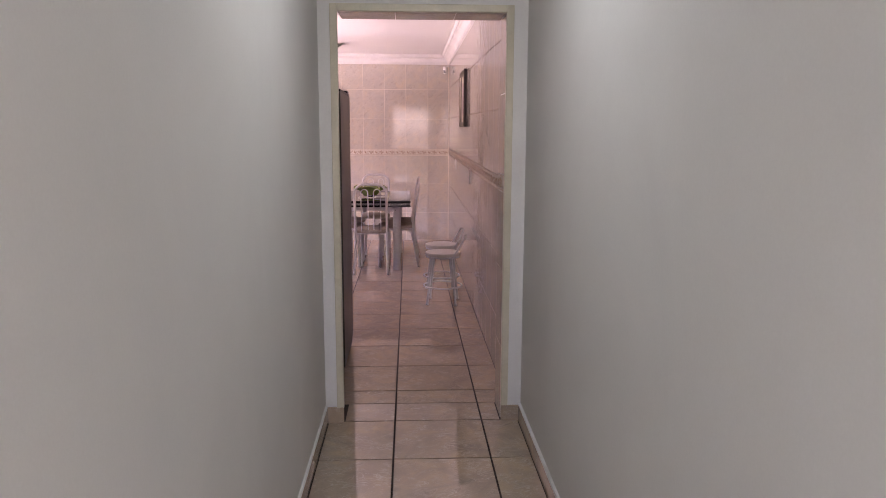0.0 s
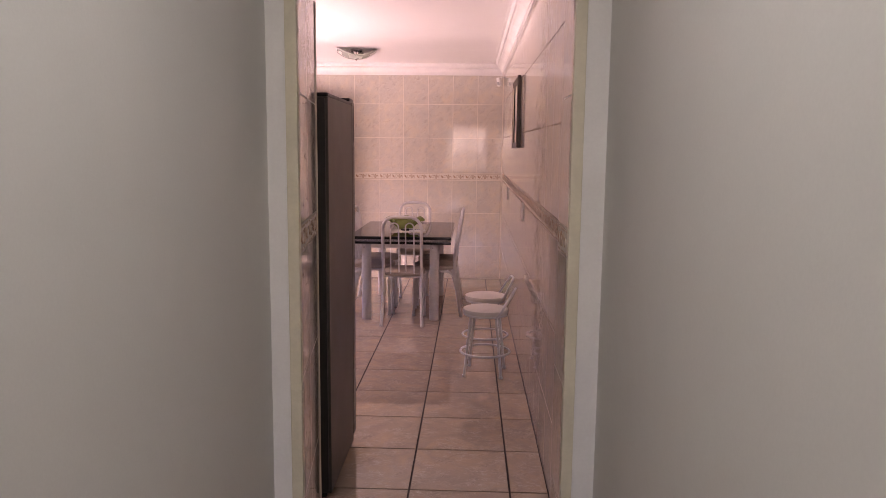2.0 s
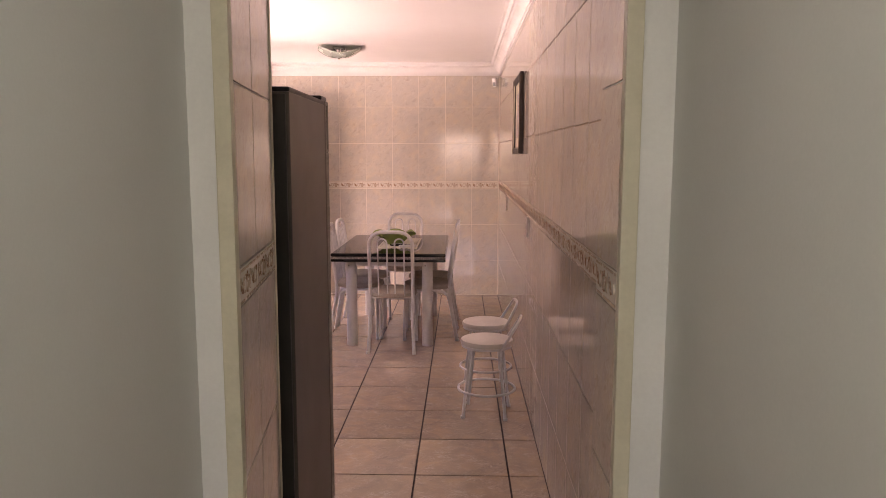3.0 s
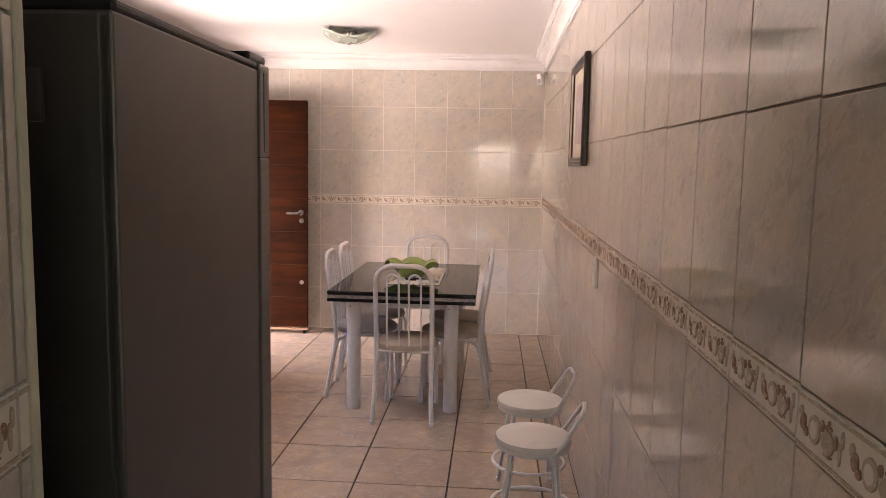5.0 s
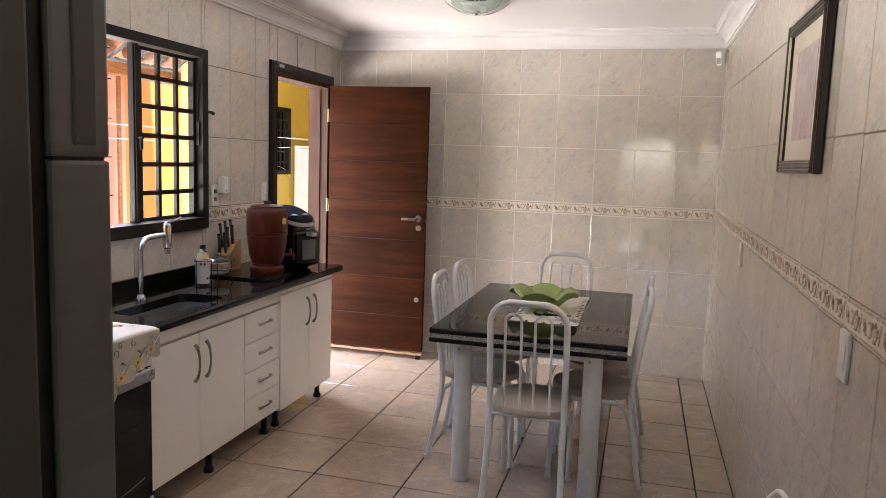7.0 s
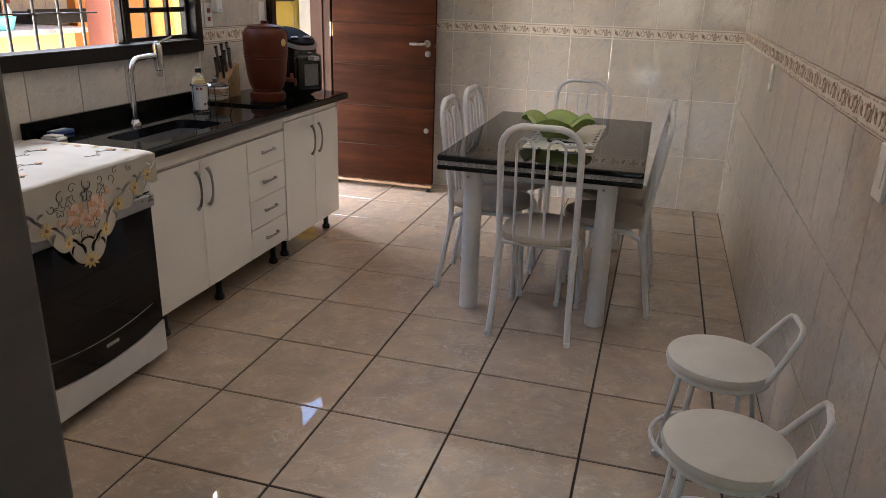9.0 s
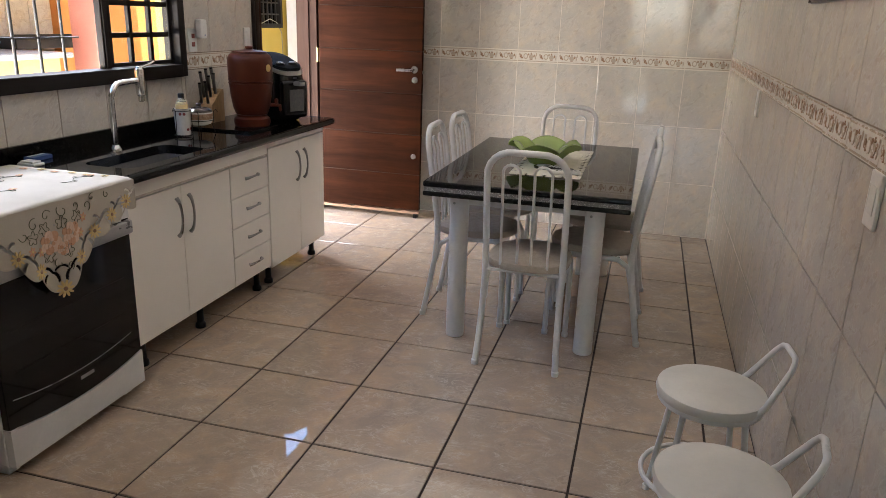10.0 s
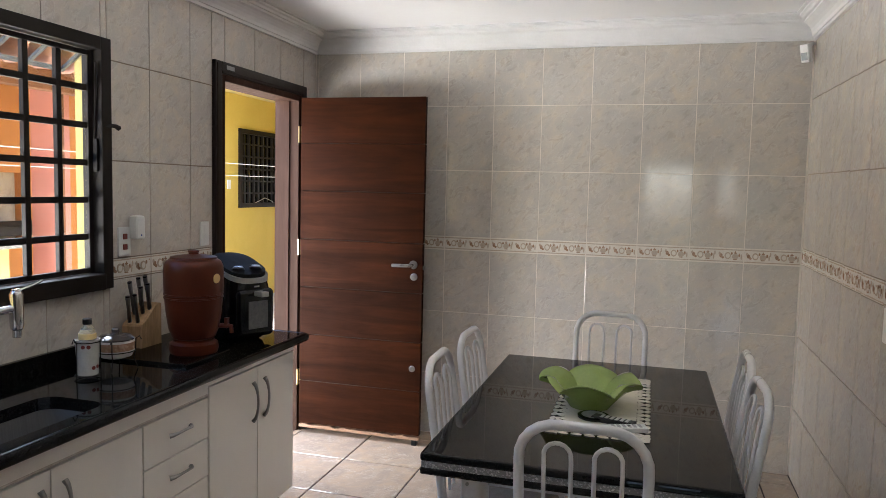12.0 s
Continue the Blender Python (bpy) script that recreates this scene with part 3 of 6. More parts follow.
# ---- window in the tiled wall ----
def kitchen_window():
    w = thing("window_1", (XW, (WY0 + WY1) / 2, WZ0), "black steel kitchen window, open sash beside a gridded sash", "window", kind="structure")
    x0, x1 = XW - 0.075, XW + 0.022
    bm = B()
    f = 0.052
    box(bm, x0, x1, WY0 - 0.02, WY0 + f, WZ0 - 0.02, WZ1 + 0.02, 0.004)
    box(bm, x0, x1, WY1 - 0.035, WY1 + 0.02, WZ0 - 0.02, WZ1 + 0.02, 0.004)
    box(bm, x0, x1, WY0 + f, WY1 - 0.035, WZ1 - 0.03, WZ1 + 0.02, 0.004)
    box(bm, x0, x1 + 0.012, WY0 + f, WY1 - 0.035, WZ0 - 0.02, WZ0 + 0.045, 0.004)
    part("window_frame", bm, BLACK_METAL, w)
    bm = B()
    box(bm, XW - 0.055, XW - 0.022, 7.738, 7.758, WZ0 + 0.045, WZ1 - 0.03, 0.003)
    box(bm, XW - 0.022, XW - 0.014, 7.746, 7.772, WZ0 + 0.045, WZ1 - 0.03, 0.002)
    mull = part("mullion", bm, BLACK_METAL, w)
    part("sash_lock", box(rod(B(), (XW - 0.016, 7.762, 1.62), (XW + 0.012, 7.762, 1.62), 0.009), XW - 0.002, XW + 0.008, 7.752, 7.772, 1.56, 1.62, 0.004), BLACK_METAL, mull)
    ya, yb, za, zb = 7.788, 8.243, WZ0 + 0.048, WZ1 - 0.035
    s = B()
    sx0, sx1 = XW - 0.042, XW - 0.022
    box(s, sx0, sx1, ya - 0.012, ya + 0.014, za, zb, 0.002)
    box(s, sx0, sx1, yb - 0.006, yb + 0.018, za, zb, 0.002)
    box(s, sx0, sx1, ya + 0.014, yb - 0.006, za, za + 0.020, 0.002)
    box(s, sx0, sx1, ya + 0.014, yb - 0.006, zb - 0.020, zb, 0.002)
    cols, rows = 3, 6
    cw, rh = (yb - ya) / cols, (zb - za) / rows
    for i in range(1, cols):
        box(s, sx0, sx1, ya + i * cw - 0.012, ya + i * cw + 0.012, za + 0.02, zb - 0.02, 0.002)
    for j in range(1, rows):
        for i in range(cols):
            box(s, sx0 + 0.001, sx1 - 0.001, ya + i * cw + 0.012, ya + (i + 1) * cw - 0.012, za + j * rh - 0.012, za + j * rh + 0.012)
    sash = part("gridded_sash", s, BLACK_METAL, w)
    for i in range(cols):
        for j in range(rows):
            p = part("pane", box(B(), XW - 0.034, XW - 0.031, ya + i * cw + 0.011, ya + (i + 1) * cw - 0.011, za + j * rh + 0.011, za + (j + 1) * rh - 0.011), GLASS, sash)
            p.visible_shadow = False
    part("stay_bar", box(rod(B(), (XW + 0.004, 8.252, 2.03), (XW - 0.012, 8.258, 1.72), 0.004), XW - 0.016, XW + 0.004, 8.252, 8.262, 1.60, 1.73, 0.002), BLACK_METAL, w)
    part("handle", tube(B(), [(XW + 0.02, 8.290, 1.78), (XW + 0.04, 8.294, 1.785), (XW + 0.046, 8.313, 1.783), (XW + 0.044, 8.330, 1.778)], [0.008, 0.008, 0.009, 0.011]), BLACK_METAL, w)
    # narrow tilted top light outside the sashes
    hop = B()
    for k in range(9):
        y = 8.275 - 0.17 * k
        box(hop, 0, 0.125, y - 0.007, y + 0.007, -0.006, 0.006)
    box(hop, 0.125, 0.139, 8.275 - 8 * 0.17 - 0.007, 8.282, -0.007, 0.007)
    hinge = Matrix.Translation((XW - 0.072, 0, 2.085)) @ Matrix.Rotation(radians(180), 4, 'Z') @ Matrix.Rotation(radians(35), 4, 'Y')
    hop.transform(Matrix.Scale(-1, 4, (0, 1, 0)))
    hop.transform(hinge)
    top = part("top_light", hop, STEEL, w, "grey steel tilted top light")
    gl = box(B(), 0.002, 0.124, -8.27, -6.92, -0.002, 0.002)
    gl.transform(hinge)
    part("top_pane", gl, GLASS, top).visible_shadow = False
    # security bars outside the open sash
    gx = XW - 0.13
    for k in range(10):
        y = WY0 + 0.07 + k * 0.138
        part("security_bar", rod(B(), (gx, y, WZ0), (gx, y, WZ1), 0.0065, 8), STEEL, w)
    for z in (1.33, 1.52, 1.71, 1.90, 2.05):
        part("cross_bar", rod(B(), (gx + 0.008, WY0, z), (gx + 0.008, 7.70, z), 0.0035, 6), BLACK_METAL, w)


kitchen_window()


# ---- back door ----
def back_door():
    fr = thing("door_frame", (XW, DY0, 0), "dark brown door frame with a worn reddish lining", "door frame", kind="structure")
    a = 0.062
    bm = B()
    box(bm, XW, XW + 0.022, DY0 - a, DY0, 0, DZ1 + a, 0.005)
    box(bm, XW, XW + 0.022, DY1, DY1 + a, 0, DZ1 + a, 0.005)
    box(bm, XW, XW + 0.022, DY0, DY1, DZ1, DZ1 + a, 0.005)
    box(bm, XW + 0.022, XW + 0.027, DY0 - a + 0.014, DY0 - 0.014, 0, DZ1 + a - 0.014, 0.002)
    box(bm, XW + 0.022, XW + 0.027, DY0 - 0.014, DY1 + 0.03, DZ1 + 0.014, DZ1 + a - 0.014, 0.002)
    part("architrave", bm, DARK_TRIM, fr)
    bm = B()
    box(bm, -2.506, XW + 0.016, DY0, DY0 + 0.035, 0, DZ1, 0.003)
    box(bm, -2.506, XW + 0.016, DY1 - 0.035, DY1, 0, DZ1, 0.003)
    box(bm, -2.506, XW + 0.016, DY0 + 0.035, DY1 - 0.035, DZ1 - 0.035, DZ1, 0.003)
    box(bm, -2.50, XW - 0.045, DY1 - 0.047, DY1 - 0.035, 0, DZ1 - 0.035)
    part("door_lining", bm, JAMB_WOOD, fr)
    part("plate", box(B(), XW + 0.027, XW + 0.029, DY0 + 0.03, DY0 + 0.10, DZ1 + 0.025, DZ1 + 0.045), SILVER, fr)
    for z in (0.30, 1.13, 1.83):
        part("hinge", rod(box(B(), XW + 0.014, XW + 0.020, DY1 - 0.036, DY1 - 0.012, z, z + 0.10), (XW + 0.026, DY1 - 0.014, z), (XW + 0.026, DY1 - 0.014, z + 0.10), 0.006), BRASS, fr)
    y0, y1 = 9.945, 9.982
    x0, x1 = -2.322, -1.520
    d = thing("door_1", (x0, y0, 0), "open reddish-brown wooden door of seven grooved boards", "door", kind="structure")
    zs = [0.06, 0.335, 0.635, 0.935, 1.235, 1.535, 1.825, 2.105]
    for i, (a0, a1) in enumerate(zip(zs, zs[1:])):
        part("board", box(B(), x0, x1, y0, y1, a0 + 0.0025, a1 - 0.0025, 0.001), DOOR_WOOD, d)
    # core coloured black: the shade in the grooves between the boards
    part("core", box(B(), x0 + 0.004, x1 - 0.004, y0 + 0.008, y1 - 0.008, 0.062, 2.10), SOOT_AND_SHADE, d)
    bm = B()
    n = 40
    for i in range(n):
        xa, xb = x0 + (x1 - x0) * i / n, x0 + (x1 - x0) * (i + 1) / n
        box(bm, xa, xb, y0 - 0.003, y1 - 0.002, 0.034, 0.052 + 0.014 * noise.noise((i * 0.37, 0, 3)), 0)
    part("worn_bottom_rail", bm, RAW_WOOD, d, "bare worn wooden bottom edge")
    part("door_stop", box(B(), x1 - 0.045, x1 - 0.015, y0 - 0.004, y1, 0.0, 0.034, 0.003), BLACK_PLASTIC, d)
    hx, hz = x1 - 0.055, 1.108
    bm = lathe(B(), [(0.024, 0), (0.026, 0.004), (0.022, 0.010)], (0, 0, 0))
    bm.transform(Matrix.Translation((hx, y0, hz)) @ Matrix.Rotation(radians(90), 4, 'X'))
    rose = part("rose", bm, NICKEL, d, smooth=True)
    part("lever", tube(B(), [(hx, y0 - 0.008, hz), (hx, y0 - 0.045, hz), (hx - 0.015, y0 - 0.055, hz), (hx - 0.06, y0 - 0.056, hz - 0.002), (hx - 0.118, y0 - 0.054, hz - 0.004)], [0.010, 0.010, 0.011, 0.0105, 0.0095]), NICKEL, rose, smooth=True)
    for z, r in ((1.035, 0.022), (0.475, 0.019)):
        bm = lathe(B(), [(r, 0), (r, 0.005), (r * 0.8, 0.009), (r * 0.35, 0.0095), (r * 0.35, 0.016)], (0, 0, 0))
        bm.transform(Matrix.Translation((hx + 0.004, y0, z)) @ Matrix.Rotation(radians(90), 4, 'X'))
        part("lock_cylinder", bm, NICKEL, d, smooth=True)
    part("latch", box(B(), x1, x1 + 0.012, y0 + 0.010, y0 + 0.026, 1.08, 1.10), NICKEL, d)


back_door()


# ---- refrigerator beside the doorway ----
def fridge():
    x0, x1, y0, y1 = -1.071, -0.367, 4.46, 5.070
    f = thing("refrigerator", ((x0 + x1) / 2, (y0 + y1) / 2, 0), "tall graphite grey two-door refrigerator beside the doorway", "refrigerator")
    part("body", box(B(), x0, x1, y0 + 0.012, y1, 0.035, 1.735, 0.004), FRIDGE_SIDE, f)
    bm = box(B(), x0 + 0.012, x1 - 0.010, y0 - 0.004, y0 + 0.012, 0.045, 1.728, 0.003)
    back = part("back_panel", bm, BACK_STEEL, f, "black back panel")
    part("cord_bracket", box(B(), x1 - 0.110, x1 - 0.088, y0 - 0.012, y0 - 0.004, 1.585, 1.655, 0.003), FRIDGE_SIDE, back)
    part("top_cap", box(B(), x0 + 0.002, x1 - 0.001, y0 + 0.02, y1 + 0.004, 1.735, 1.752, 0.006), BLACK_PLASTIC, f)
    part("door_gasket", box(B(), x0 + 0.008, x1 - 0.006, y1, y1 + 0.018, 0.06, 1.735), BLACK_PLASTIC, f)
    for name, za, zb in (("lower_door", 0.06, 1.5480), ("freezer_door", 1.5505, 1.752)):
        part(name, box(B(), x0, x1, y1 + 0.018, y1 + 0.083, za, zb, 0.004, 2), FRIDGE_DOOR, f)
    part("hinge_cover", box(B(), x1 - 0.075, x1 - 0.004, y1 - 0.04, y1 + 0.07, 1.752, 1.770, 0.006), BLACK_PLASTIC, f)
    part("door_seal", box(B(), x0 + 0.004, x1 - 0.003, y1 + 0.022, y1 + 0.079, 1.5478, 1.5507), BLACK_PLASTIC, f)
    part("side_trim", box(B(), x1 - 0.004, x1 + 0.002, y1 + 0.040, y1 + 0.066, 1.56, 1.735, 0.002), FRIDGE_SIDE, f)
    for x in (x0 + 0.05, x1 - 0.05):
        for y in (y0 + 0.06, y1 - 0.04):
            part("foot", rod(B(), (x, y, 0), (x, y, 0.036), 0.022), BLACK_PLASTIC, f)
    part("kick_plate", box(B(), x0 + 0.01, x1 - 0.01, y1 - 0.02, y1 + 0.02, 0.008, 0.055), BLACK_PLASTIC, f)


fridge()


# ---- base cabinets, worktop, sink ----
CX = -1.822   # cabinet fronts


def bow_handle(parent, at, half, upright):
    """A bowed bar handle with broad ends."""
    x, y, z = at
    pts, rr = [], []
    for i in range(13):
        s = -1 + 2 * i / 12
        out = 0.006 + 0.024 * (1 - s * s) ** 0.6
        pts.append((x + out, y, z + s * half) if upright else (x + out, y + s * half, z + 0.008 * (1 - s * s)))
        rr.append(0.0052 + 0.0042 * abs(s) ** 3)
    part("handle", tube(B(), pts, rr, 8), NICKEL, parent, smooth=True)


def cabinet_leg(c, x, y):
    part("leg", lathe(B(), [(0.024, 0.0), (0.026, 0.004), (0.024, 0.022), (0.017, 0.030), (0.016, 0.10), (0.022, 0.115), (0.022, 0.139)], (x, y, 0), 14), BLACK_PLASTIC, c, "black plastic leg", smooth=True)


def panel(name, c, y0, y1, z0, z1):
    return part(name, box(B(), CX - 0.018, CX, y0 + 0.002, y1 - 0.002, z0 + 0.002, z1 - 0.002, 0.0025), LACQUER, c)


def sink_cabinet():
    y0, y1 = 7.085, 8.212
    c = thing("base_cabinet", (-2.08, (y0 + y1) / 2, 0), "white lacquered sink cabinet with two doors and four drawers", "cabinet", "kitchen base cabinets")
    part("body", box(B(), XW + 0.006, CX - 0.019, y0, y1, 0.139, 0.672, 0.002), LACQUER, c)
    for ya, yb in ((y0, y0 + 0.018), (7.80, 7.82), (y1 - 0.018, y1)):
        part("side_panel", box(B(), XW + 0.006, CX - 0.019, ya, yb, 0.672, 0.826), LACQUER, c)
    part("front_stretcher", box(B(), CX - 0.034, CX - 0.019, y0 + 0.018, 7.80, 0.672, 0.826), LACQUER, c)
    part("top_rail", box(B(), CX - 0.016, CX - 0.003, y0, y1, 0.760, 0.826), LACQUER, c)
    part("chipped_edge", box(B(), CX - 0.016, CX - 0.0035, y0, y1, 0.752, 0.760), CAB_EDGE, c, "chipped worn lower edge of the rail")
    d = panel("door", c, y0, 7.448, 0.139, 0.748)
    bow_handle(d, (CX, 7.405, 0.615), 0.085, True)
    d = panel("door", c, 7.448, 7.836, 0.139, 0.748)
    bow_handle(d, (CX, 7.492, 0.615), 0.085, True)
    for za, zb in ((0.139, 0.291), (0.291, 0.440), (0.440, 0.590), (0.590, 0.748)):
        d = panel("drawer", c, 7.838, y1 - 0.004, za, zb)
        bow_handle(d, (CX, 8.03, (za + zb) / 2 + 0.004), 0.062, False)
    for y in (7.20, 7.63, 8.17):
        cabinet_leg(c, CX - 0.075, y)
        cabinet_leg(c, XW + 0.09, y)


def end_cabinet():
    y0, y1 = 8.216, 8.905
    c = thing("base_cabinet", (-2.08, (y0 + y1) / 2, 0), "white lacquered two-door base cabinet at the counter's end", "cabinet", "kitchen base cabinets")
    part("body", box(B(), XW + 0.006, CX - 0.019, y0, y1, 0.120, 0.826, 0.002), LACQUER, c)
    part("top_rail", box(B(), CX - 0.016, CX - 0.003, y0, y1, 0.788, 0.826), LACQUER, c)
    d = panel("door", c, y0, 8.575, 0.120, 0.785)
    bow_handle(d, (CX, 8.530, 0.640), 0.085, True)
    d = panel("door", c, 8.575, y1, 0.120, 0.785)
    bow_handle(d, (CX, 8.622, 0.640), 0.085, True)
    for y in (8.30, 8.86):
        cabinet_leg(c, CX - 0.075, y)
        cabinet_leg(c, XW + 0.09, y)


sink_cabinet()
end_cabinet()
SX0, SX1, SY0, SY1 = -2.08, -1.84, 7.17, 7.70   # sink bowl
CT = 0.866                                      # worktop height


def worktop():
    w = thing("worktop", (-2.08, 8.0, 0.826), "polished black granite worktop with a low upstand", "worktop")
    x0, x1, y0, y1 = XW + 0.006, -1.778, 7.045, 8.955
    bm = B()
    outer = [(x0, y0), (x1, y0), (x1, y1 - 0.02), (x1 - 0.02, y1), (x0, y1)]
    inner = rounded(SX0, SX1, SY0, SY1, 0.055)
    top_o = [bm.verts.new((x, y, CT)) for x, y in outer]
    top_i = [bm.verts.new((x, y, CT)) for x, y in inner]
    es = [bm.edges.new((l[i], l[(i + 1) % len(l)])) for l in (top_o, top_i) for i in range(len(l))]
    bmesh.ops.triangle_fill(bm, edges=es, use_beauty=True)
    r = bmesh.ops.extrude_face_region(bm, geom=bm.faces[:])
    for v in r["geom"]:
        if isinstance(v, bmesh.types.BMVert):
            v.co.z = CT - 0.04
    part("slab", bm, GRANITE, w)
    part("front_lip", tube(B(), [(x1, y0, CT - 0.019), (x1, y1 - 0.02, CT - 0.019)], 0.0205, 12), GRANITE, w, smooth=True)
    part("end_lip", tube(B(), [(x1, y1 - 0.02, CT - 0.019), (x0, y1 - 0.004, CT - 0.019)], 0.0205, 12), GRANITE, w, smooth=True)
    part("upstand", box(B(), x0, x0 + 0.022, y0, 8.23, CT, CT + 0.058, 0.003), GRANITE, w)
    part("raised_shelf", box(B(), x0 + 0.022, -1.885, 8.16, 8.46, CT, CT + 0.012, 0.004), GRANITE, w)
    part("upstand_end", box(B(), x0, x0 + 0.10, 8.462, 8.484, CT, CT + 0.075, 0.003), GRANITE, w)
    s = thing("sink", (-1.965, 7.415, 0.70), "brushed steel undermount sink bowl", "sink")
    bm = B()
    loops = []
    for inset, z in ((-0.004, CT - 0.041), (0.0, CT - 0.046), (0.012, CT - 0.15), (0.05, CT - 0.172), (0.09, CT - 0.176)):
        loops.append([bm.verts.new((x, y, z)) for x, y in rounded(SX0 + inset, SX1 - inset, SY0 + inset, SY1 - inset, max(0.012, 0.055 - inset * 0.3))])
    for A, C in zip(loops, loops[1:]):
        for i in range(len(A)):
            bm.faces.new((A[i], A[(i + 1) % len(A)], C[(i + 1) % len(A)], C[i]))
    bm.faces.new(loops[-1])
    part("bowl", bm, STEEL, s, smooth=True)
    part("drain", lathe(B(), [(0.040, 0.0), (0.038, 0.004), (0.020, 0.003), (0.018, 0.006)], (-1.965, 7.42, CT - 0.176)), CHROME, s, smooth=True)


worktop()


def faucet():
    bx, by = -2.135, 7.455
    f = thing("faucet", (bx, by, CT), "chrome swivel mixer tap behind the sink", "faucet")
    part("base", lathe(B(), [(0.024, 0), (0.024, 0.012), (0.018, 0.022), (0.014, 0.03)], (bx, by, CT), 20), CHROME, f, smooth=True)
    pts = [(bx, by, CT + 0.02), (bx, by, 1.10)] + [(bx + 0.006, by + 0.055 - 0.055 * math.cos(a), 1.10 + 0.055 * math.sin(a)) for a in (0.3, 0.6, 0.9, 1.2, 1.5)] + [(bx + 0.012, by + 0.10, 1.158), (bx + 0.02, by + 0.155, 1.160)]
    part("spout", tube(B(), pts, 0.0125, 14), CHROME, f, smooth=True)
    hx, hy = bx + 0.022, by + 0.168
    head = part("head", lathe(B(), [(0.011, 1.068), (0.014, 1.070), (0.014, 1.092), (0.0185, 1.096), (0.0205, 1.11), (0.0205, 1.205), (0.016, 1.214)], (hx, hy, 0), 20), CHROME, f, smooth=True)
    part("lever", box(B(), hx - 0.008, hx + 0.008, hy - 0.012, hy + 0.012, 1.213, 1.222, 0.003), CHROME, head)
    part("lever_arm", tube(B(), [(hx, hy, 1.214), (hx + 0.012, hy + 0.05, 1.228), (hx + 0.018, hy + 0.082, 1.240)], [0.007, 0.006, 0.005], 8), CHROME, head, smooth=True)


faucet()


# ---- stove with its embroidered cloth ----
def stove():
    x0, x1, y0, y1 = -2.33, -1.748, 6.375, 7.015
    s = thing("stove", (-2.05, 6.69, 0), "white gas stove with a dark glass oven door", "stove")
    part("body", box(B(), x0, x1 - 0.03, y0, y1, 0.045, 0.80, 0.004), WHITE_ENAMEL, s)
    part("cooktop", box(B(), x0, x1 - 0.02, y0, y1, 0.80, 0.868, 0.012, 3), WHITE_ENAMEL, s)
    bm = prism(B(), [(x1 - 0.03, 0.722), (x1 + 0.004, 0.722), (x1 - 0.004, 0.80), (x1 - 0.024, 0.862), (x1 - 0.03, 0.862)], "y", y0 + 0.001, y1 - 0.001)
    cp = part("control_panel", bm, WHITE_ENAMEL, s)
    for i in range(6):
        y = y0 + 0.07 + i * (y1 - y0 - 0.14) / 5
        bm = lathe(B(), [(0.026, 0), (0.026, 0.006), (0.021, 0.010), (0.018, 0.028), (0.014, 0.030)], (0, 0, 0), 20)
        box(bm, -0.004, 0.004, -0.019, 0.019, 0.010, 0.034, 0.002)
        bm.transform(Matrix.Translation((x1 - 0.002, y, 0.79)) @ Matrix.Rotation(radians(82), 4, 'Y'))
        part("knob", bm, SILVER, cp, smooth=True)
        part("dial_mark", box(B(), x1 - 0.004, x1 - 0.0005, y - 0.012, y + 0.012, 0.828, 0.832), BLACK_PLASTIC, cp)
    part("side_seal", box(B(), x1 - 0.032, x1 - 0.004, y1 - 0.004, y1 + 0.0015, 0.695, 0.718), BLACK_PLASTIC, s)
    d = part("oven_door", box(B(), x1 - 0.028, x1 - 0.004, y0 + 0.004, y1 - 0.004, 0.175, 0.695, 0.003), BLACK_GLOSS, s, "black framed oven door")

    def curved(z0, zm0, z1, zm1, xa, xb, ya, yb):
        """A pane whose lower and upper edges sag by different amounts."""
        n, lo, hi = 18, [], []
        for i in range(n + 1):
            u = i / n
            q = 4 * u * (1 - u)
            y = ya + (yb - ya) * u
            lo.append((y, z0 + (zm0 - z0) * q))
            hi.append((y, z1 + (zm1 - z1) * q))
        return prism(B(), lo + hi[::-1], "x", xa, xb)

    part("glass", curved(0.185, 0.150, 0.662, 0.662, x1 - 0.004, x1 + 0.001, y0 + 0.006, y1 - 0.006), OVEN_GLASS, d, "dark reflecting oven glass")
    part("window_line", curved(0.274, 0.246, 0.277, 0.249, x1 + 0.001, x1 + 0.002, y0 + 0.03, y1 - 0.05), SILVER, d)
    part("maker_mark", box(B(), x1 + 0.001, x1 + 0.002, 6.69, 6.755, 0.207, 0.220), SILVER, d)
    part("door_handle", box(B(), x1 - 0.004, x1 + 0.022, y0 + 0.004, y1 - 0.004, 0.664, 0.716, 0.010, 3), SILVER, d, "silver grey bar handle")
    for z in (0.36, 0.50):
        part("oven_rack", box(B(), x1 + 0.0011, x1 + 0.0018, y0 + 0.05, y1 - 0.06, z, z + 0.003), BLACK_METAL, d)
    part("drawer", curved(0.045, 0.045, 0.180, 0.145, x1 - 0.026, x1 + 0.004, y0 + 0.002, y1 - 0.002), WHITE_ENAMEL, s, "white drawer front with a curved top edge")
    for x in (x0 + 0.05, x1 - 0.07):
        for y in (y0 + 0.04, y1 - 0.04):
            part("foot", box(B(), x - 0.022, x + 0.022, y - 0.022, y + 0.022, 0, 0.046, 0.004), WHITE_PLASTIC, s)


stove()


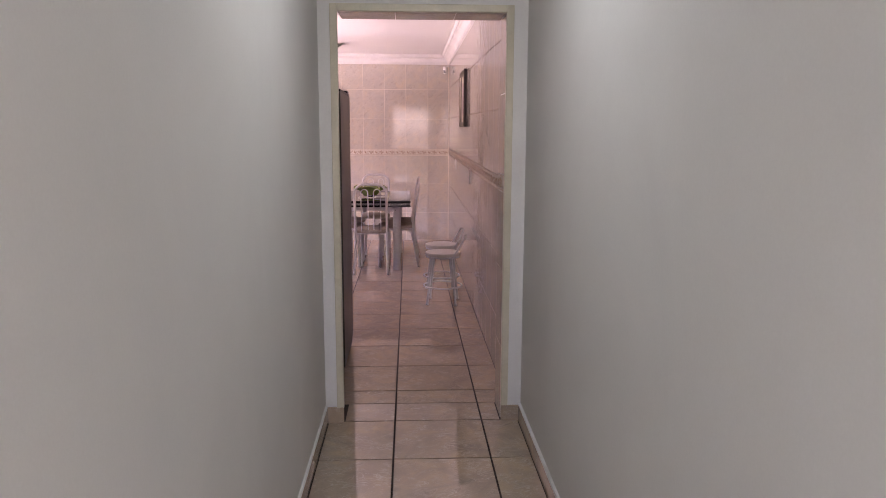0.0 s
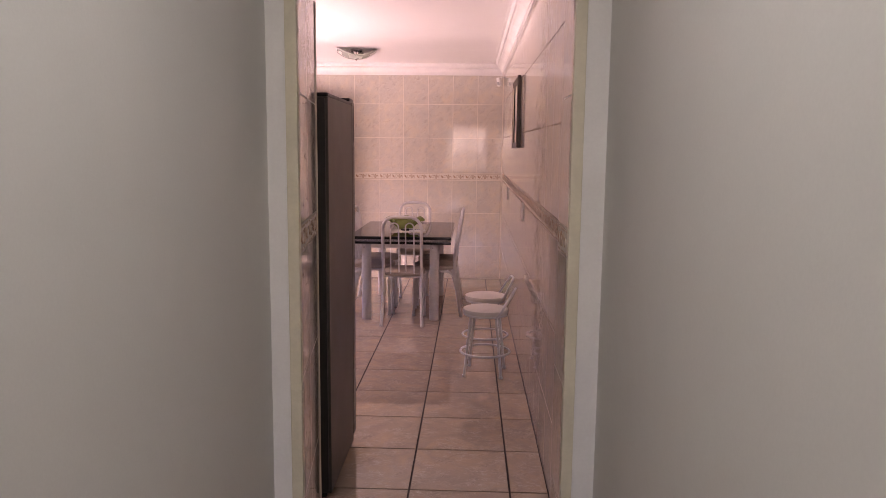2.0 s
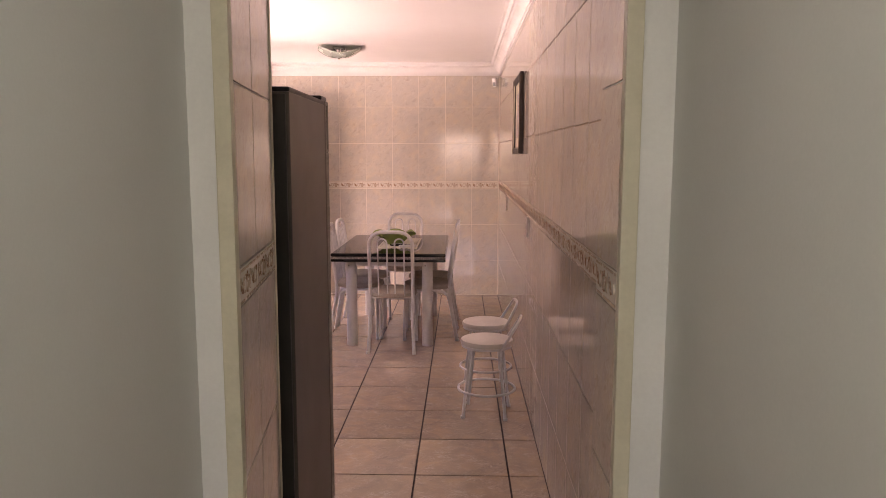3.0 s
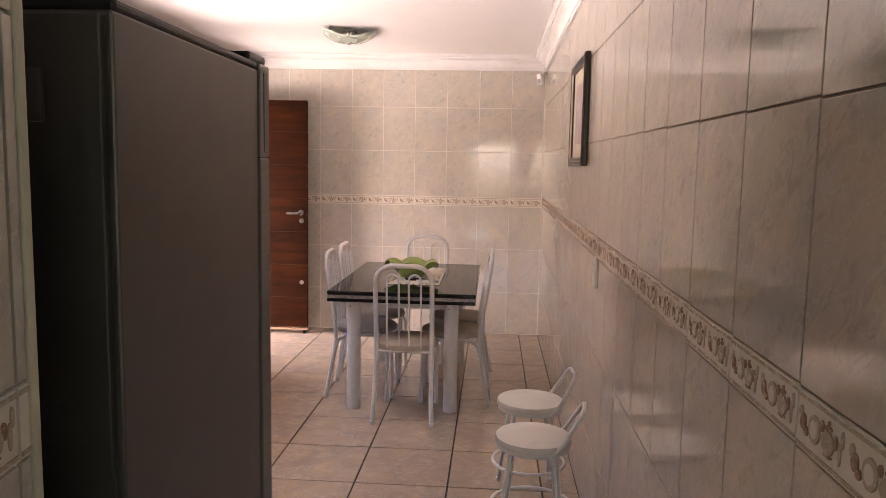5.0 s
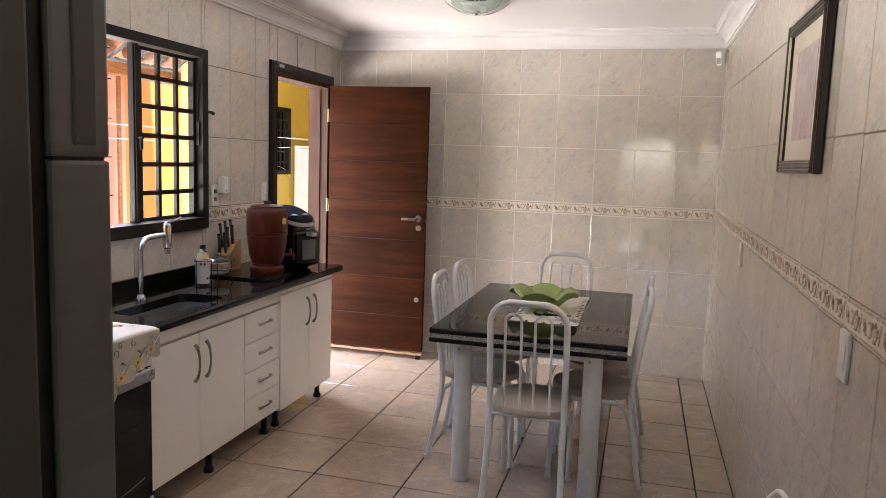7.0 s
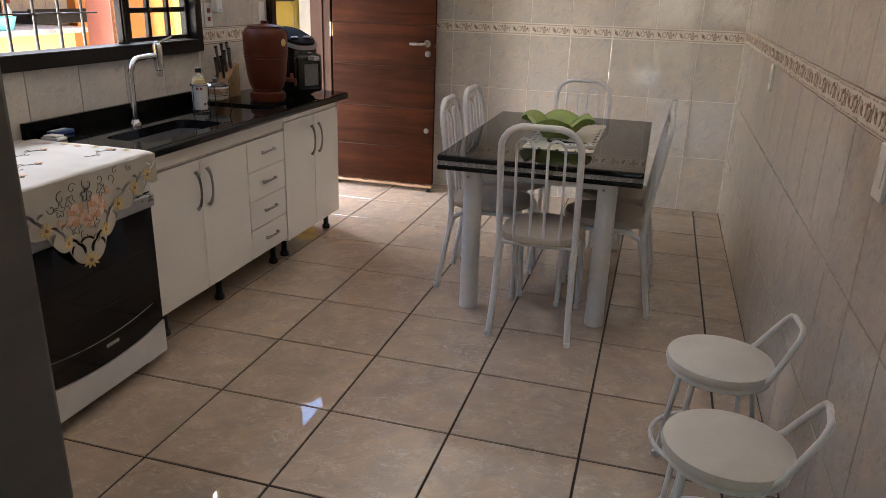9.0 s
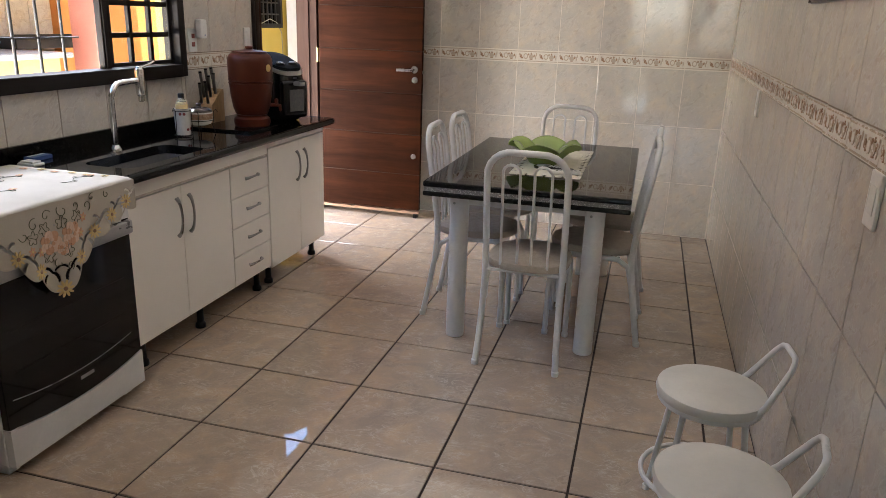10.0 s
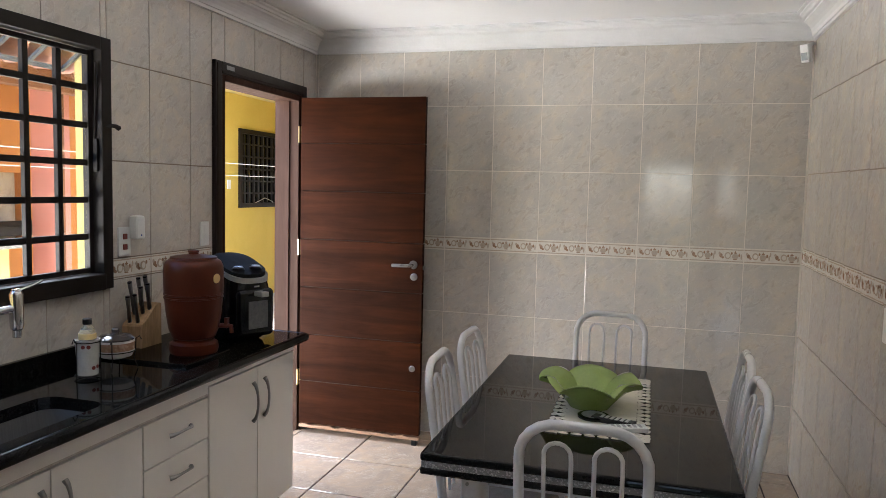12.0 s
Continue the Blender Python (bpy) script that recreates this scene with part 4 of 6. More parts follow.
def petals(bm, c, r, n, mat, axis, lift, turn=0.0):
    """A small flower of n petals lying on a sheet; axis names the sheet's normal."""
    for k in range(n):
        a = k * math.tau / n + turn
        u, v = c[0] + r * 0.58 * math.cos(a), c[1] + r * 0.58 * math.sin(a)
        loop = []
        for i in range(10):
            b = i * math.tau / 10
            p, q = r * 0.44 * math.cos(b), r * 0.24 * math.sin(b)
            loop.append((u + p * math.cos(a) - q * math.sin(a), v + p * math.sin(a) + q * math.cos(a)))
        prism(bm, loop, axis, lift, lift + 0.0012, mat)
    prism(bm, oval(c[0], c[1], r * 0.26, r * 0.26, 8), axis, lift, lift + 0.002, (mat + 1) % 3)


def curl(bm, c, r, a0, turns, axis, lift, mat=2, w=0.0016):
    pts = []
    for i in range(16):
        a = a0 + turns * math.tau * i / 15
        q = r * (1 - 0.75 * i / 15)
        u, v = c[0] + q * math.cos(a), c[1] + q * math.sin(a)
        pts.append({"x": (lift, u, v), "z": (u, v, lift)}[axis])
    tube(bm, pts, w, 5, mat=mat)


def stove_cloth():
    random.seed(5)
    yc, x_f, top = 6.635, -1.716, 0.8745
    pitch = 0.084
    c = thing("stove_cloth", (-2.0, 6.68, top), "cream cutwork cloth embroidered with peach flowers over the stove", "tablecloth")

    def edge(y):
        """Height of the scalloped hanging edge."""
        s = abs(y - yc)
        base = 0.572 + 0.80 * s if s < 0.19 else 0.724 + 0.34 * (s - 0.19)
        return min(0.862, base - 0.026 * abs(math.sin(math.pi * s / pitch)) ** 0.8)

    def sheet_x(y, z):
        """Gentle folds that open towards the point."""
        d = top - z
        return x_f + 0.006 * noise.noise((y * 9, z * 6, 1)) + 0.012 * d + 0.030 * d * math.sin(y * 34 + 0.6)

    cuts = []
    for k in range(-3, 5):
        y = yc + (k + 0.5) * pitch
        if not 6.375 < y < 7.015:
            continue
        side = 1 if y > yc else -1
        z = edge(y) + 0.036
        cuts += [(y - 0.021, z + 0.006, 0.021, 0.0115, 1.15), (y + 0.021, z + 0.006, 0.021, 0.0115, -1.15), (y + side * 0.006, z + 0.036, 0.022, 0.010, side * 0.7), (y - side * 0.030, z + 0.034, 0.014, 0.008, -side * 0.5)]

    def holed(y, z):
        for hy, hz, a, b, q in cuts:
            u, v = (y - hy) * math.cos(q) + (z - hz) * math.sin(q), -(y - hy) * math.sin(q) + (z - hz) * math.cos(q)
            if (u / a) ** 2 + (v / b) ** 2 < 1 and (u / (a * 1.1)) ** 2 + ((v + b * 1.05) / (b * 1.0)) ** 2 > 1:
                return True
        return False

    bm = B()
    ny, nz = 280, 166
    z_hi, z_lo = top - 0.006, 0.53
    grid = {}

    def vert(i, j):
        if (i, j) not in grid:
            y = 6.372 + 0.648 * i / ny
            z = max(edge(y), z_hi + (z_lo - z_hi) * j / nz)
            grid[i, j] = bm.verts.new((sheet_x(y, z), y, z))
        return grid[i, j]

    for i in range(ny):
        for j in range(nz):
            y, z = 6.372 + 0.648 * (i + 0.5) / ny, z_hi + (z_lo - z_hi) * (j + 0.5) / nz
            if z > edge(y) - 0.001 and not holed(y, z):
                vs = [vert(i, j), vert(i + 1, j), vert(i + 1, j + 1), vert(i, j + 1)]
                if len({tuple(round(q, 5) for q in v.co) for v in vs}) == 4:
                    bm.faces.new(vs)
    ob = part("hanging_point", bm, CLOTH, c, smooth=True)
    sol = ob.modifiers.new("thickness", 'SOLIDIFY')
    sol.thickness, sol.offset = 0.0016, 0
    rim = []
    for i in range(161):
        y = 6.374 + 0.644 * i / 160
        z = edge(y)
        rim.append((sheet_x(y, z), y, z))
    part("stitched_edge", tube(B(), rim, 0.0019, 6), CLOTH, c, smooth=True)
    bm = B()
    nx, ny = 26, 32
    g = [[bm.verts.new((-2.27 + (x_f + 2.27) * i / nx, 6.372 + 0.648 * j / ny, top + (0.002 * noise.noise((i * 0.35, j * 0.3, 7))) - (0.006 if i == nx else 0) + (0.003 if 6 < i < 18 and 8 < j < 26 else 0) * (0.5 + 0.5 * noise.noise((i * 0.2, j * 0.2, 2))))) for j in range(ny + 1)] for i in range(nx + 1)]
    for i in range(nx):
        for j in range(ny):
            bm.faces.new((g[i][j], g[i + 1][j], g[i + 1][j + 1], g[i][j + 1]))
    ob = part("top_sheet", bm, CLOTH, c, smooth=True)
    sol = ob.modifiers.new("thickness", 'SOLIDIFY')
    sol.thickness, sol.offset = 0.0016, -1
    # embroidery lies on the flat of the sheet first and then follows its folds
    bm = B()

    def daisy(y, z, rad, turn):
        for k in range(10):
            a = turn + k * math.tau / 10
            loop = []
            for i in range(8):
                b = i * math.tau / 8
                p, q = rad * (0.62 + 0.40 * math.cos(b)), rad * 0.15 * math.sin(b)
                loop.append((y + p * math.cos(a) - q * math.sin(a), z + p * math.sin(a) + q * math.cos(a)))
            prism(bm, loop, "x", 0.0012, 0.0026, 1)
        prism(bm, oval(y, z, rad * 0.24, rad * 0.24, 9), "x", 0.0026, 0.0040, 3)

    def rose(y, z, rad):
        for ring, (rr, n, lift) in enumerate(((1.0, 7, 0.0012), (0.68, 6, 0.0024), (0.40, 4, 0.0036))):
            for k in range(n):
                a = k * math.tau / n + ring * 0.5
                u, v = y + rad * rr * 0.62 * math.cos(a), z + rad * rr * 0.62 * math.sin(a)
                prism(bm, oval(u, v, rad * rr * 0.40, rad * rr * 0.36, 9), "x", lift + 0.0003 * (k % 3), lift + 0.0010 + 0.0003 * (k % 3), 0 if (k + ring) % 2 else 4)

    def leaf(y, z, rad, turn):
        """An outlined five-pointed leaf with its midrib."""
        pts = []
        for i in range(50):
            b = i * math.tau / 50
            q = rad * (0.58 + 0.52 * abs(math.cos(2.5 * b)) ** 1.3)
            pts.append((0.0020, y + q * math.cos(b + turn), z + q * math.sin(b + turn)))
        tube(bm, pts, 0.0009, 5, closed=True, mat=2)
        tube(bm, [(0.0020, y - rad * 0.8 * math.cos(turn), z - rad * 0.8 * math.sin(turn)), (0.0020, y, z), (0.0020, y + rad * 0.85 * math.cos(turn), z + rad * 0.85 * math.sin(turn))], 0.0010, 5, mat=2)

    rose(6.606, 0.742, 0.042)
    rose(6.692, 0.752, 0.042)
    rose(6.650, 0.712, 0.024)
    for y, z in ((6.565, 0.722), (6.735, 0.742), (6.755, 0.790), (6.525, 0.735)):
        petals(bm, (y, z), 0.016, 6, 0, "x", 0.0012, y * 7)
    for y, z, a in ((6.585, 0.792, 2.2), (6.655, 0.797, 1.4), (6.722, 0.800, 0.7), (6.595, 0.698, 3.9), (6.668, 0.700, 4.9), (6.535, 0.775, 2.7)):
        leaf(y, z, 0.021, a)
    for k in range(-3, 5):
        y = yc + k * pitch
        if 6.385 < y < 7.005:
            daisy(y, edge(y) + (0.004 if k == 0 else 0.022), 0.026 if k else 0.030, k * 0.4)
    for y, z, rad, a, t in ((6.60, 0.832, 0.020, 0.5, 0.9), (6.665, 0.835, 0.024, 2.5, 0.8), (6.72, 0.838, 0.018, 4.0, 0.9), (6.545, 0.815, 0.022, 1.2, 0.9), (6.50, 0.790, 0.018, 3.2, 0.8), (6.775, 0.825, 0.020, 5.2, 0.8), (6.80, 0.850, 0.014, 1.0, 0.9), (6.63, 0.665, 0.020, 2.0, 0.7), (6.665, 0.650, 0.018, 5.0, 0.7), (6.87, 0.845, 0.014, 2.2, 0.9)):
        curl(bm, (y, z), rad, a, t, "x", 0.0018, 2, 0.0011)
    for v in bm.verts:
        v.co.x += sheet_x(v.co.y, v.co.z) + 0.0006
    tagged(part("embroidery", bm, [PETAL, PETAL_Y, LEAF_T, MOTIF, PETAL_PALE], c, "peach roses, yellow daisies and green outlined leaves"), kind="stuff")
    bm = B()
    for x, y, a in ((-2.08, 6.80, 0.3), (-1.93, 6.62, 1.0), (-1.86, 6.90, 5.6), (-2.14, 6.52, 0.8), (-1.84, 6.46, 5.9)):
        stem = [(x + 0.016 * math.sin(q * 2.4), y - 0.07 + 0.014 * k, top + 0.0040) for k, q in enumerate(i / 10 * math.tau / 2 for i in range(11))]
        tube(bm, stem, 0.0010, 5, mat=2)
        for k, d in ((3, 1), (6, -1), (9, 1)):
            curl(bm, (stem[k][0] + d * 0.011, stem[k][1] + 0.006), 0.012, a + k, 0.7, "z", top + 0.0040, 2, 0.0009)
        petals(bm, (x, y + 0.075), 0.014, 6, 0, "z", top + 0.0032, a)
    for k in range(6):
        petals(bm, (-2.16 + 0.07 * k, 6.975 + 0.012 * (k % 2)), 0.015, 6, k % 2, "z", top + 0.003, k)
    tagged(part("top_embroidery", bm, [PETAL, PETAL_Y, LEAF_T], c), kind="stuff")


stove_cloth()


# ---- things on the worktop ----
def clay_filter():
    x, y, z = -1.985, 8.355, CT + 0.012
    f = thing("clay_water_filter", (x, y, z), "reddish-brown clay water filter with a lid and tap", "water filter")
    part("base", lathe(B(), [(0.072, 0), (0.092, 0.003), (0.097, 0.02), (0.094, 0.042), (0.080, 0.052), (0.080, 0.062)], (x, y, z), 36), CLAY, f, smooth=True)
    part("lower_jar", lathe(B(), [(0.070, 0.060), (0.084, 0.066), (0.097, 0.10), (0.107, 0.16), (0.113, 0.225), (0.1135, 0.238)], (x, y, z), 36), CLAY, f, smooth=True)
    part("upper_jar", lathe(B(), [(0.110, 0.238), (0.1145, 0.242), (0.116, 0.28), (0.1165, 0.335), (0.114, 0.356), (0.106, 0.373), (0.092, 0.383)], (x, y, z), 36), CLAY, f, smooth=True)
    for h in (0.229, 0.243):
        part("band", lathe(B(), [(0.111, h - 0.004), (0.1165, h - 0.002), (0.1165, h + 0.002), (0.111, h + 0.004)], (x, y, z), 36), CLAY, f, smooth=True)
    lid = part("lid", lathe(B(), [(0.086, 0.381), (0.092, 0.384), (0.090, 0.391), (0.06, 0.396), (0.028, 0.399), (0.022, 0.401)], (x, y, z), 36), CLAY, f, smooth=True)
    part("knob", lathe(B(), [(0.020, 0.399), (0.019, 0.406), (0.022, 0.410), (0.021, 0.416), (0.012, 0.418)], (x, y, z), 18), CLAY, lid, smooth=True)
    bm = lathe(B(), [(0.019, 0), (0.019, 0.002), (0.015, 0.0025)], (0, 0, 0), 20)
    a = radians(-8)
    bm.transform(Matrix.Translation((x + 0.1165 * math.cos(a), y + 0.1165 * math.sin(a), z + 0.31)) @ Matrix.Rotation(a, 4, 'Z') @ Matrix.Rotation(radians(90), 4, 'Y'))
    part("seal", bm, BRASS, f, "round pale yellow seal")
    a = radians(10)
    t0 = Vector((x + 0.106 * math.cos(a), y + 0.106 * math.sin(a), z + 0.115))
    d = Vector((math.cos(a), math.sin(a), 0))
    t = part("tap", tube(B(), [t0, t0 + d * 0.035, t0 + d * 0.05, t0 + d * 0.053 + Vector((0, 0, -0.028))], [0.010, 0.010, 0.009, 0.008], 10), CLAY, f, smooth=True)
    p = t0 + d * 0.032
    part("tap_lever", box(B(), p.x - 0.007, p.x + 0.007, p.y - 0.009, p.y + 0.009, p.z + 0.004, p.z + 0.034, 0.003), CLAY, t)


clay_filter()


def air_fryer():
    x, y, z = -2.00, 8.72, CT
    f = thing("air_fryer", (x, y, z), "black air fryer with silver band and window", "air fryer")
    bm = B()
    loops = []
    for h, g, lean in ((0.0, 0.042, 0), (0.010, 0.024, 0), (0.05, 0.008, 0), (0.11, 0.0, 0), (0.16, 0.002, 0), (0.205, 0.006, 0), (0.268, 0.014, 0.0)):
        loops.append([bm.verts.new((x + u, y + v, z + h + (0.036 * -u / 0.12 if h > 0.25 else 0))) for u, v in rounded(-0.135 + g, 0.13 - g, -0.115 + g, 0.115 - g, 0.085, 7)])
    for A, C in zip(loops, loops[1:]):
        for i in range(len(A)):
            bm.faces.new((A[i], A[(i + 1) % len(A)], C[(i + 1) % len(A)], C[i]))
    bm.faces.new(loops[0])
    bm.faces.new(loops[-1])
    part("body", bm, BLACK_GLOSS, f, smooth=True)

    def layer(h0, h1, g):
        b2 = B()
        A, C = [[b2.verts.new((x + u, y + v, z + h - 0.30 * u)) for u, v in rounded(-0.127 + g, 0.122 - g, -0.107 + g, 0.107 - g, 0.078, 7)] for h in (h0, h1)]
        for i in range(len(A)):
            b2.faces.new((A[i], A[(i + 1) % len(A)], C[(i + 1) % len(A)], C[i]))
        b2.faces.new(A)
        b2.faces.new(C)
        return b2
    part("band", layer(0.262, 0.280, 0.002), SILVER, f, "silver band round the lid", True)
    top = part("control_top", layer(0.280, 0.294, 0.010), FRYER_BLACK, f, "gloss black control top", True)
    for dy in (-0.045, 0.045):
        k = part("dial", lathe(B(), [(0.028, 0), (0.028, 0.005), (0.024, 0.008), (0.021, 0.008)], (x + 0.055, y + dy, z + 0.276), 22), BLACK_PLASTIC, top, smooth=True)
        part("dial_ring", lathe(B(), [(0.020, 0.007), (0.019, 0.013), (0.012, 0.014)], (x + 0.055, y + dy, z + 0.276), 22), SILVER, k, smooth=True)
    bk = part("basket", box(B(), x + 0.085, x + 0.138, y - 0.092, y + 0.092, z + 0.02, z + 0.205, 0.026, 5), BLACK_GLOSS, f, "gloss black basket", True)
    part("basket_window", box(B(), x + 0.137, x + 0.1405, y - 0.048, y + 0.052, z + 0.055, z + 0.160, 0.003), MESH_GREY, bk, "grey mesh window")
    part("handle", box(B(), x + 0.135, x + 0.195, y - 0.020, y + 0.020, z + 0.180, z + 0.200, 0.007, 3), SILVER, bk, "silver pull handle")
    part("logo_mark", box(B(), x + 0.128, x + 0.1295, y - 0.012, y + 0.014, z + 0.212, z + 0.218), SILVER, f)
    f.matrix_basis = pose(x, y, z, 0, 0, -24) @ Matrix.Diagonal((1, 1, 1.16, 1))


air_fryer()


def knife_block():
    x, y, z = -2.265, 8.395, CT + 0.012
    k = thing("knife_block", (x, y, z), "pale wooden block full of steel knives", "knife block")
    loop = [(-0.066, 0), (0.060, 0), (0.060, 0.172), (0.046, 0.176), (0.024, 0.166), (-0.004, 0.142), (-0.036, 0.112), (-0.060, 0.098), (-0.066, 0.088)]
    part("block", prism(B(), [(y + v, z + h) for v, h in loop], "x", x - 0.045, x + 0.05), PALE_WOOD, k)
    rows = ((-0.048, 0.098, -0.02), (-0.045, 0.098, 0.018), (-0.012, 0.135, -0.025), (-0.008, 0.135, 0.012), (0.028, 0.157, -0.022), (0.032, 0.157, 0.015), (0.012, 0.148, 0.03))
    for i, (v, h, u) in enumerate(rows):
        L = 0.122 + 0.012 * (i % 3)
        a = Vector((x + u, y + v, z + h - 0.01))
        d = Vector((0.04, -0.16 - 0.05 * (i % 3), 1)).normalized()
        kn = part("knife", tube(B(), [a, a + d * 0.02, a + d * L * 0.6, a + d * L], [0.005, 0.0085, 0.0070, 0.0095], 8), STEEL_HANDLE, k, "steel knife handle", True)
        part("end_cap", tube(B(), [a + d * L * 0.97, a + d * (L + 0.006)], 0.0088, 8), BLACK_PLASTIC, kn, smooth=True)


knife_block()


def bottle_set():
    x, y, z = -2.12, 7.925, CT
    s = thing("bottle_holder", (x, y, z), "white printed ceramic sleeve in a wire stand", "bottle holder")
    part("sleeve", lathe(B(), [(0.033, 0.012), (0.035, 0.014), (0.040, 0.135), (0.042, 0.138), (0.038, 0.138), (0.034, 0.03)], (x, y, z), 24), PRINTED, s, smooth=True)
    random.seed(2)
    for i in range(7):
        a, h = radians(-70 + i * 26), 0.035 + 0.085 * random.random()
        bm = lathe(B(), [(0.007, 0), (0.007, 0.001), (0.002, 0.0012)], (0, 0, 0), 10)
        r = 0.0352 + 0.005 * (h - 0.014) / 0.12
        bm.transform(Matrix.Translation((x + r * math.cos(a), y + r * math.sin(a), z + h)) @ Matrix.Rotation(a, 4, 'Z') @ Matrix.Rotation(radians(90), 4, 'Y'))
        part("printed_fruit", bm, RED, s)
    for h in (0.010, 0.13):
        part("wire_ring", tube(B(), arc((x, y, z + h), 0.042, 0, 345, 22, "xy"), 0.002, 6, True), BLACK_METAL, s)
    for a in (20, 140, 260):
        q = radians(a)
        part("wire_leg", tube(B(), [(x + 0.045 * math.cos(q), y + 0.045 * math.sin(q), z), (x + 0.043 * math.cos(q), y + 0.043 * math.sin(q), z + 0.13), (x + 0.055 * math.cos(q), y + 0.055 * math.sin(q), z + 0.145), (x + 0.062 * math.cos(q), y + 0.062 * math.sin(q), z + 0.13)], 0.002, 6), BLACK_METAL, s)
    b = thing("oil_bottle", (x, y, z + 0.03), "clear plastic oil bottle with a dark cap", "bottle")
    part("body", lathe(B(), [(0.026, 0.03), (0.029, 0.035), (0.029, 0.155), (0.024, 0.172), (0.014, 0.186), (0.013, 0.196)], (x, y, z), 20), CLEAR_PLASTIC, b, smooth=True)
    part("label", lathe(B(), [(0.0293, 0.140), (0.0295, 0.141), (0.0295, 0.158), (0.0285, 0.160)], (x, y, z), 20), PETAL_Y, b, smooth=True)
    part("cap", lathe(B(), [(0.015, 0.192), (0.0155, 0.194), (0.0155, 0.210), (0.012, 0.213)], (x, y, z), 16), BLACK_PLASTIC, b, smooth=True)


bottle_set()


def sugar_bowl():
    x, y, z = -2.12, 8.065, CT
    s = thing("sugar_bowl", (x, y, z), "white flowered bowl with a glass lid on a wire stand", "bowl")
    part("bowl", lathe(B(), [(0.030, 0.035), (0.050, 0.042), (0.058, 0.06), (0.058, 0.092), (0.055, 0.094), (0.05, 0.06)], (x, y, z), 28), PRINTED, s, smooth=True)
    part("pattern", lathe(B(), [(0.0575, 0.062), (0.0588, 0.063), (0.0588, 0.086), (0.0578, 0.087)], (x, y, z), 28), MOTIF, s, "band of brown and red flowers", True)
    lid = part("lid", lathe(B(), [(0.058, 0.094), (0.058, 0.098), (0.045, 0.108), (0.012, 0.113), (0.010, 0.116)], (x, y, z), 28), SMOKED, s, smooth=True)
    part("knob", lathe(B(), [(0.008, 0.113), (0.012, 0.120), (0.012, 0.126), (0.007, 0.130)], (x, y, z), 14), SMOKED, lid, smooth=True)
    part("wire_ring", tube(B(), arc((x, y, z + 0.058), 0.060, 0, 345, 24, "xy"), 0.0018, 6, True), BLACK_METAL, s)
    for a in (30, 120, 210, 300):
        q = radians(a)
        c, n = math.cos(q), math.sin(q)
        part("wire_leg", tube(B(), [(x + 0.068 * c, y + 0.068 * n, z + 0.0018), (x + 0.055 * c, y + 0.055 * n, z + 0.035), (x + 0.061 * c, y + 0.061 * n, z + 0.058), (x + 0.062 * c, y + 0.062 * n, z + 0.095), (x + 0.073 * c, y + 0.073 * n, z + 0.103), (x + 0.079 * c, y + 0.079 * n, z + 0.092)], 0.0018, 6), BLACK_METAL, s)
    s.matrix_basis = pose(x, y, z) @ Matrix.Diagonal((1.14, 1.14, 1.18, 1))


sugar_bowl()
t = thing("soap_box", (-2.28, 7.15, CT + 0.0), "small blue box at the counter's back", "box")
part("box", box(B(), -2.312, -2.262, 7.13, 7.23, CT, CT + 0.017, 0.004), BLUE, t)
part("label", box(B(), -2.305, -2.290, 7.14, 7.22, CT + 0.017, CT + 0.0176), WHITE_PLASTIC, t)
t = thing("sponge_dish", (-2.22, 7.08, CT), "pale plastic dish with a white sponge", "dish")
part("dish", box(B(), -2.26, -2.18, 7.045, 7.100, CT, CT + 0.012, 0.004), WHITE_PLASTIC, t)
part("sponge", box(B(), -2.25, -2.19, 7.050, 7.094, CT + 0.012, CT + 0.020, 0.003), WHITE_PLASTIC, t)


# ---- dining table and chairs ----
def table():
    x0, x1, y0, y1 = -0.862, 0.055, 7.865, 9.285
    t = thing("dining_table", ((x0 + x1) / 2, (y0 + y1) / 2, 0), "black granite dining table on thick white round legs", "table")
    part("tabletop", box(B(), x0, x1, y0, y1, 0.744, 0.770, 0.011, 4), TABLE_GRANITE, t, "polished black granite top")
    part("edge_strip", box(B(), x0 + 0.005, x1 - 0.005, y0 + 0.005, y1 - 0.005, 0.724, 0.744), GRANITE_G, t, "grey speckled granite strip")
    part("lower_edge", box(B(), x0, x1, y0, y1, 0.702, 0.724, 0.010, 4), TABLE_GRANITE, t)
    for x in (-0.712, -0.095):
        part("apron_rail", box(B(), x - 0.012, x + 0.012, 8.02, 9.10, 0.655, 0.700, 0.003), WHITE_TUBE, t)
    for y in (7.975, 9.135):
        part("apron_rail", box(B(), -0.67, -0.137, y - 0.012, y + 0.012, 0.655, 0.700, 0.003), WHITE_TUBE, t)
    for x in (-0.712, -0.095):
        for y in (7.975, 9.135):
            leg = part("leg", lathe(B(), [(0.030, 0), (0.043, 0.0), (0.044, 0.004), (0.044, 0.690), (0.050, 0.694), (0.050, 0.702)], (x, y, 0), 24), WHITE_TUBE, t, smooth=True)
            part("screw", rod(B(), (x - 0.015, y - 0.043, 0.665), (x - 0.015, y - 0.047, 0.665), 0.006, 8), NICKEL, leg)


table()


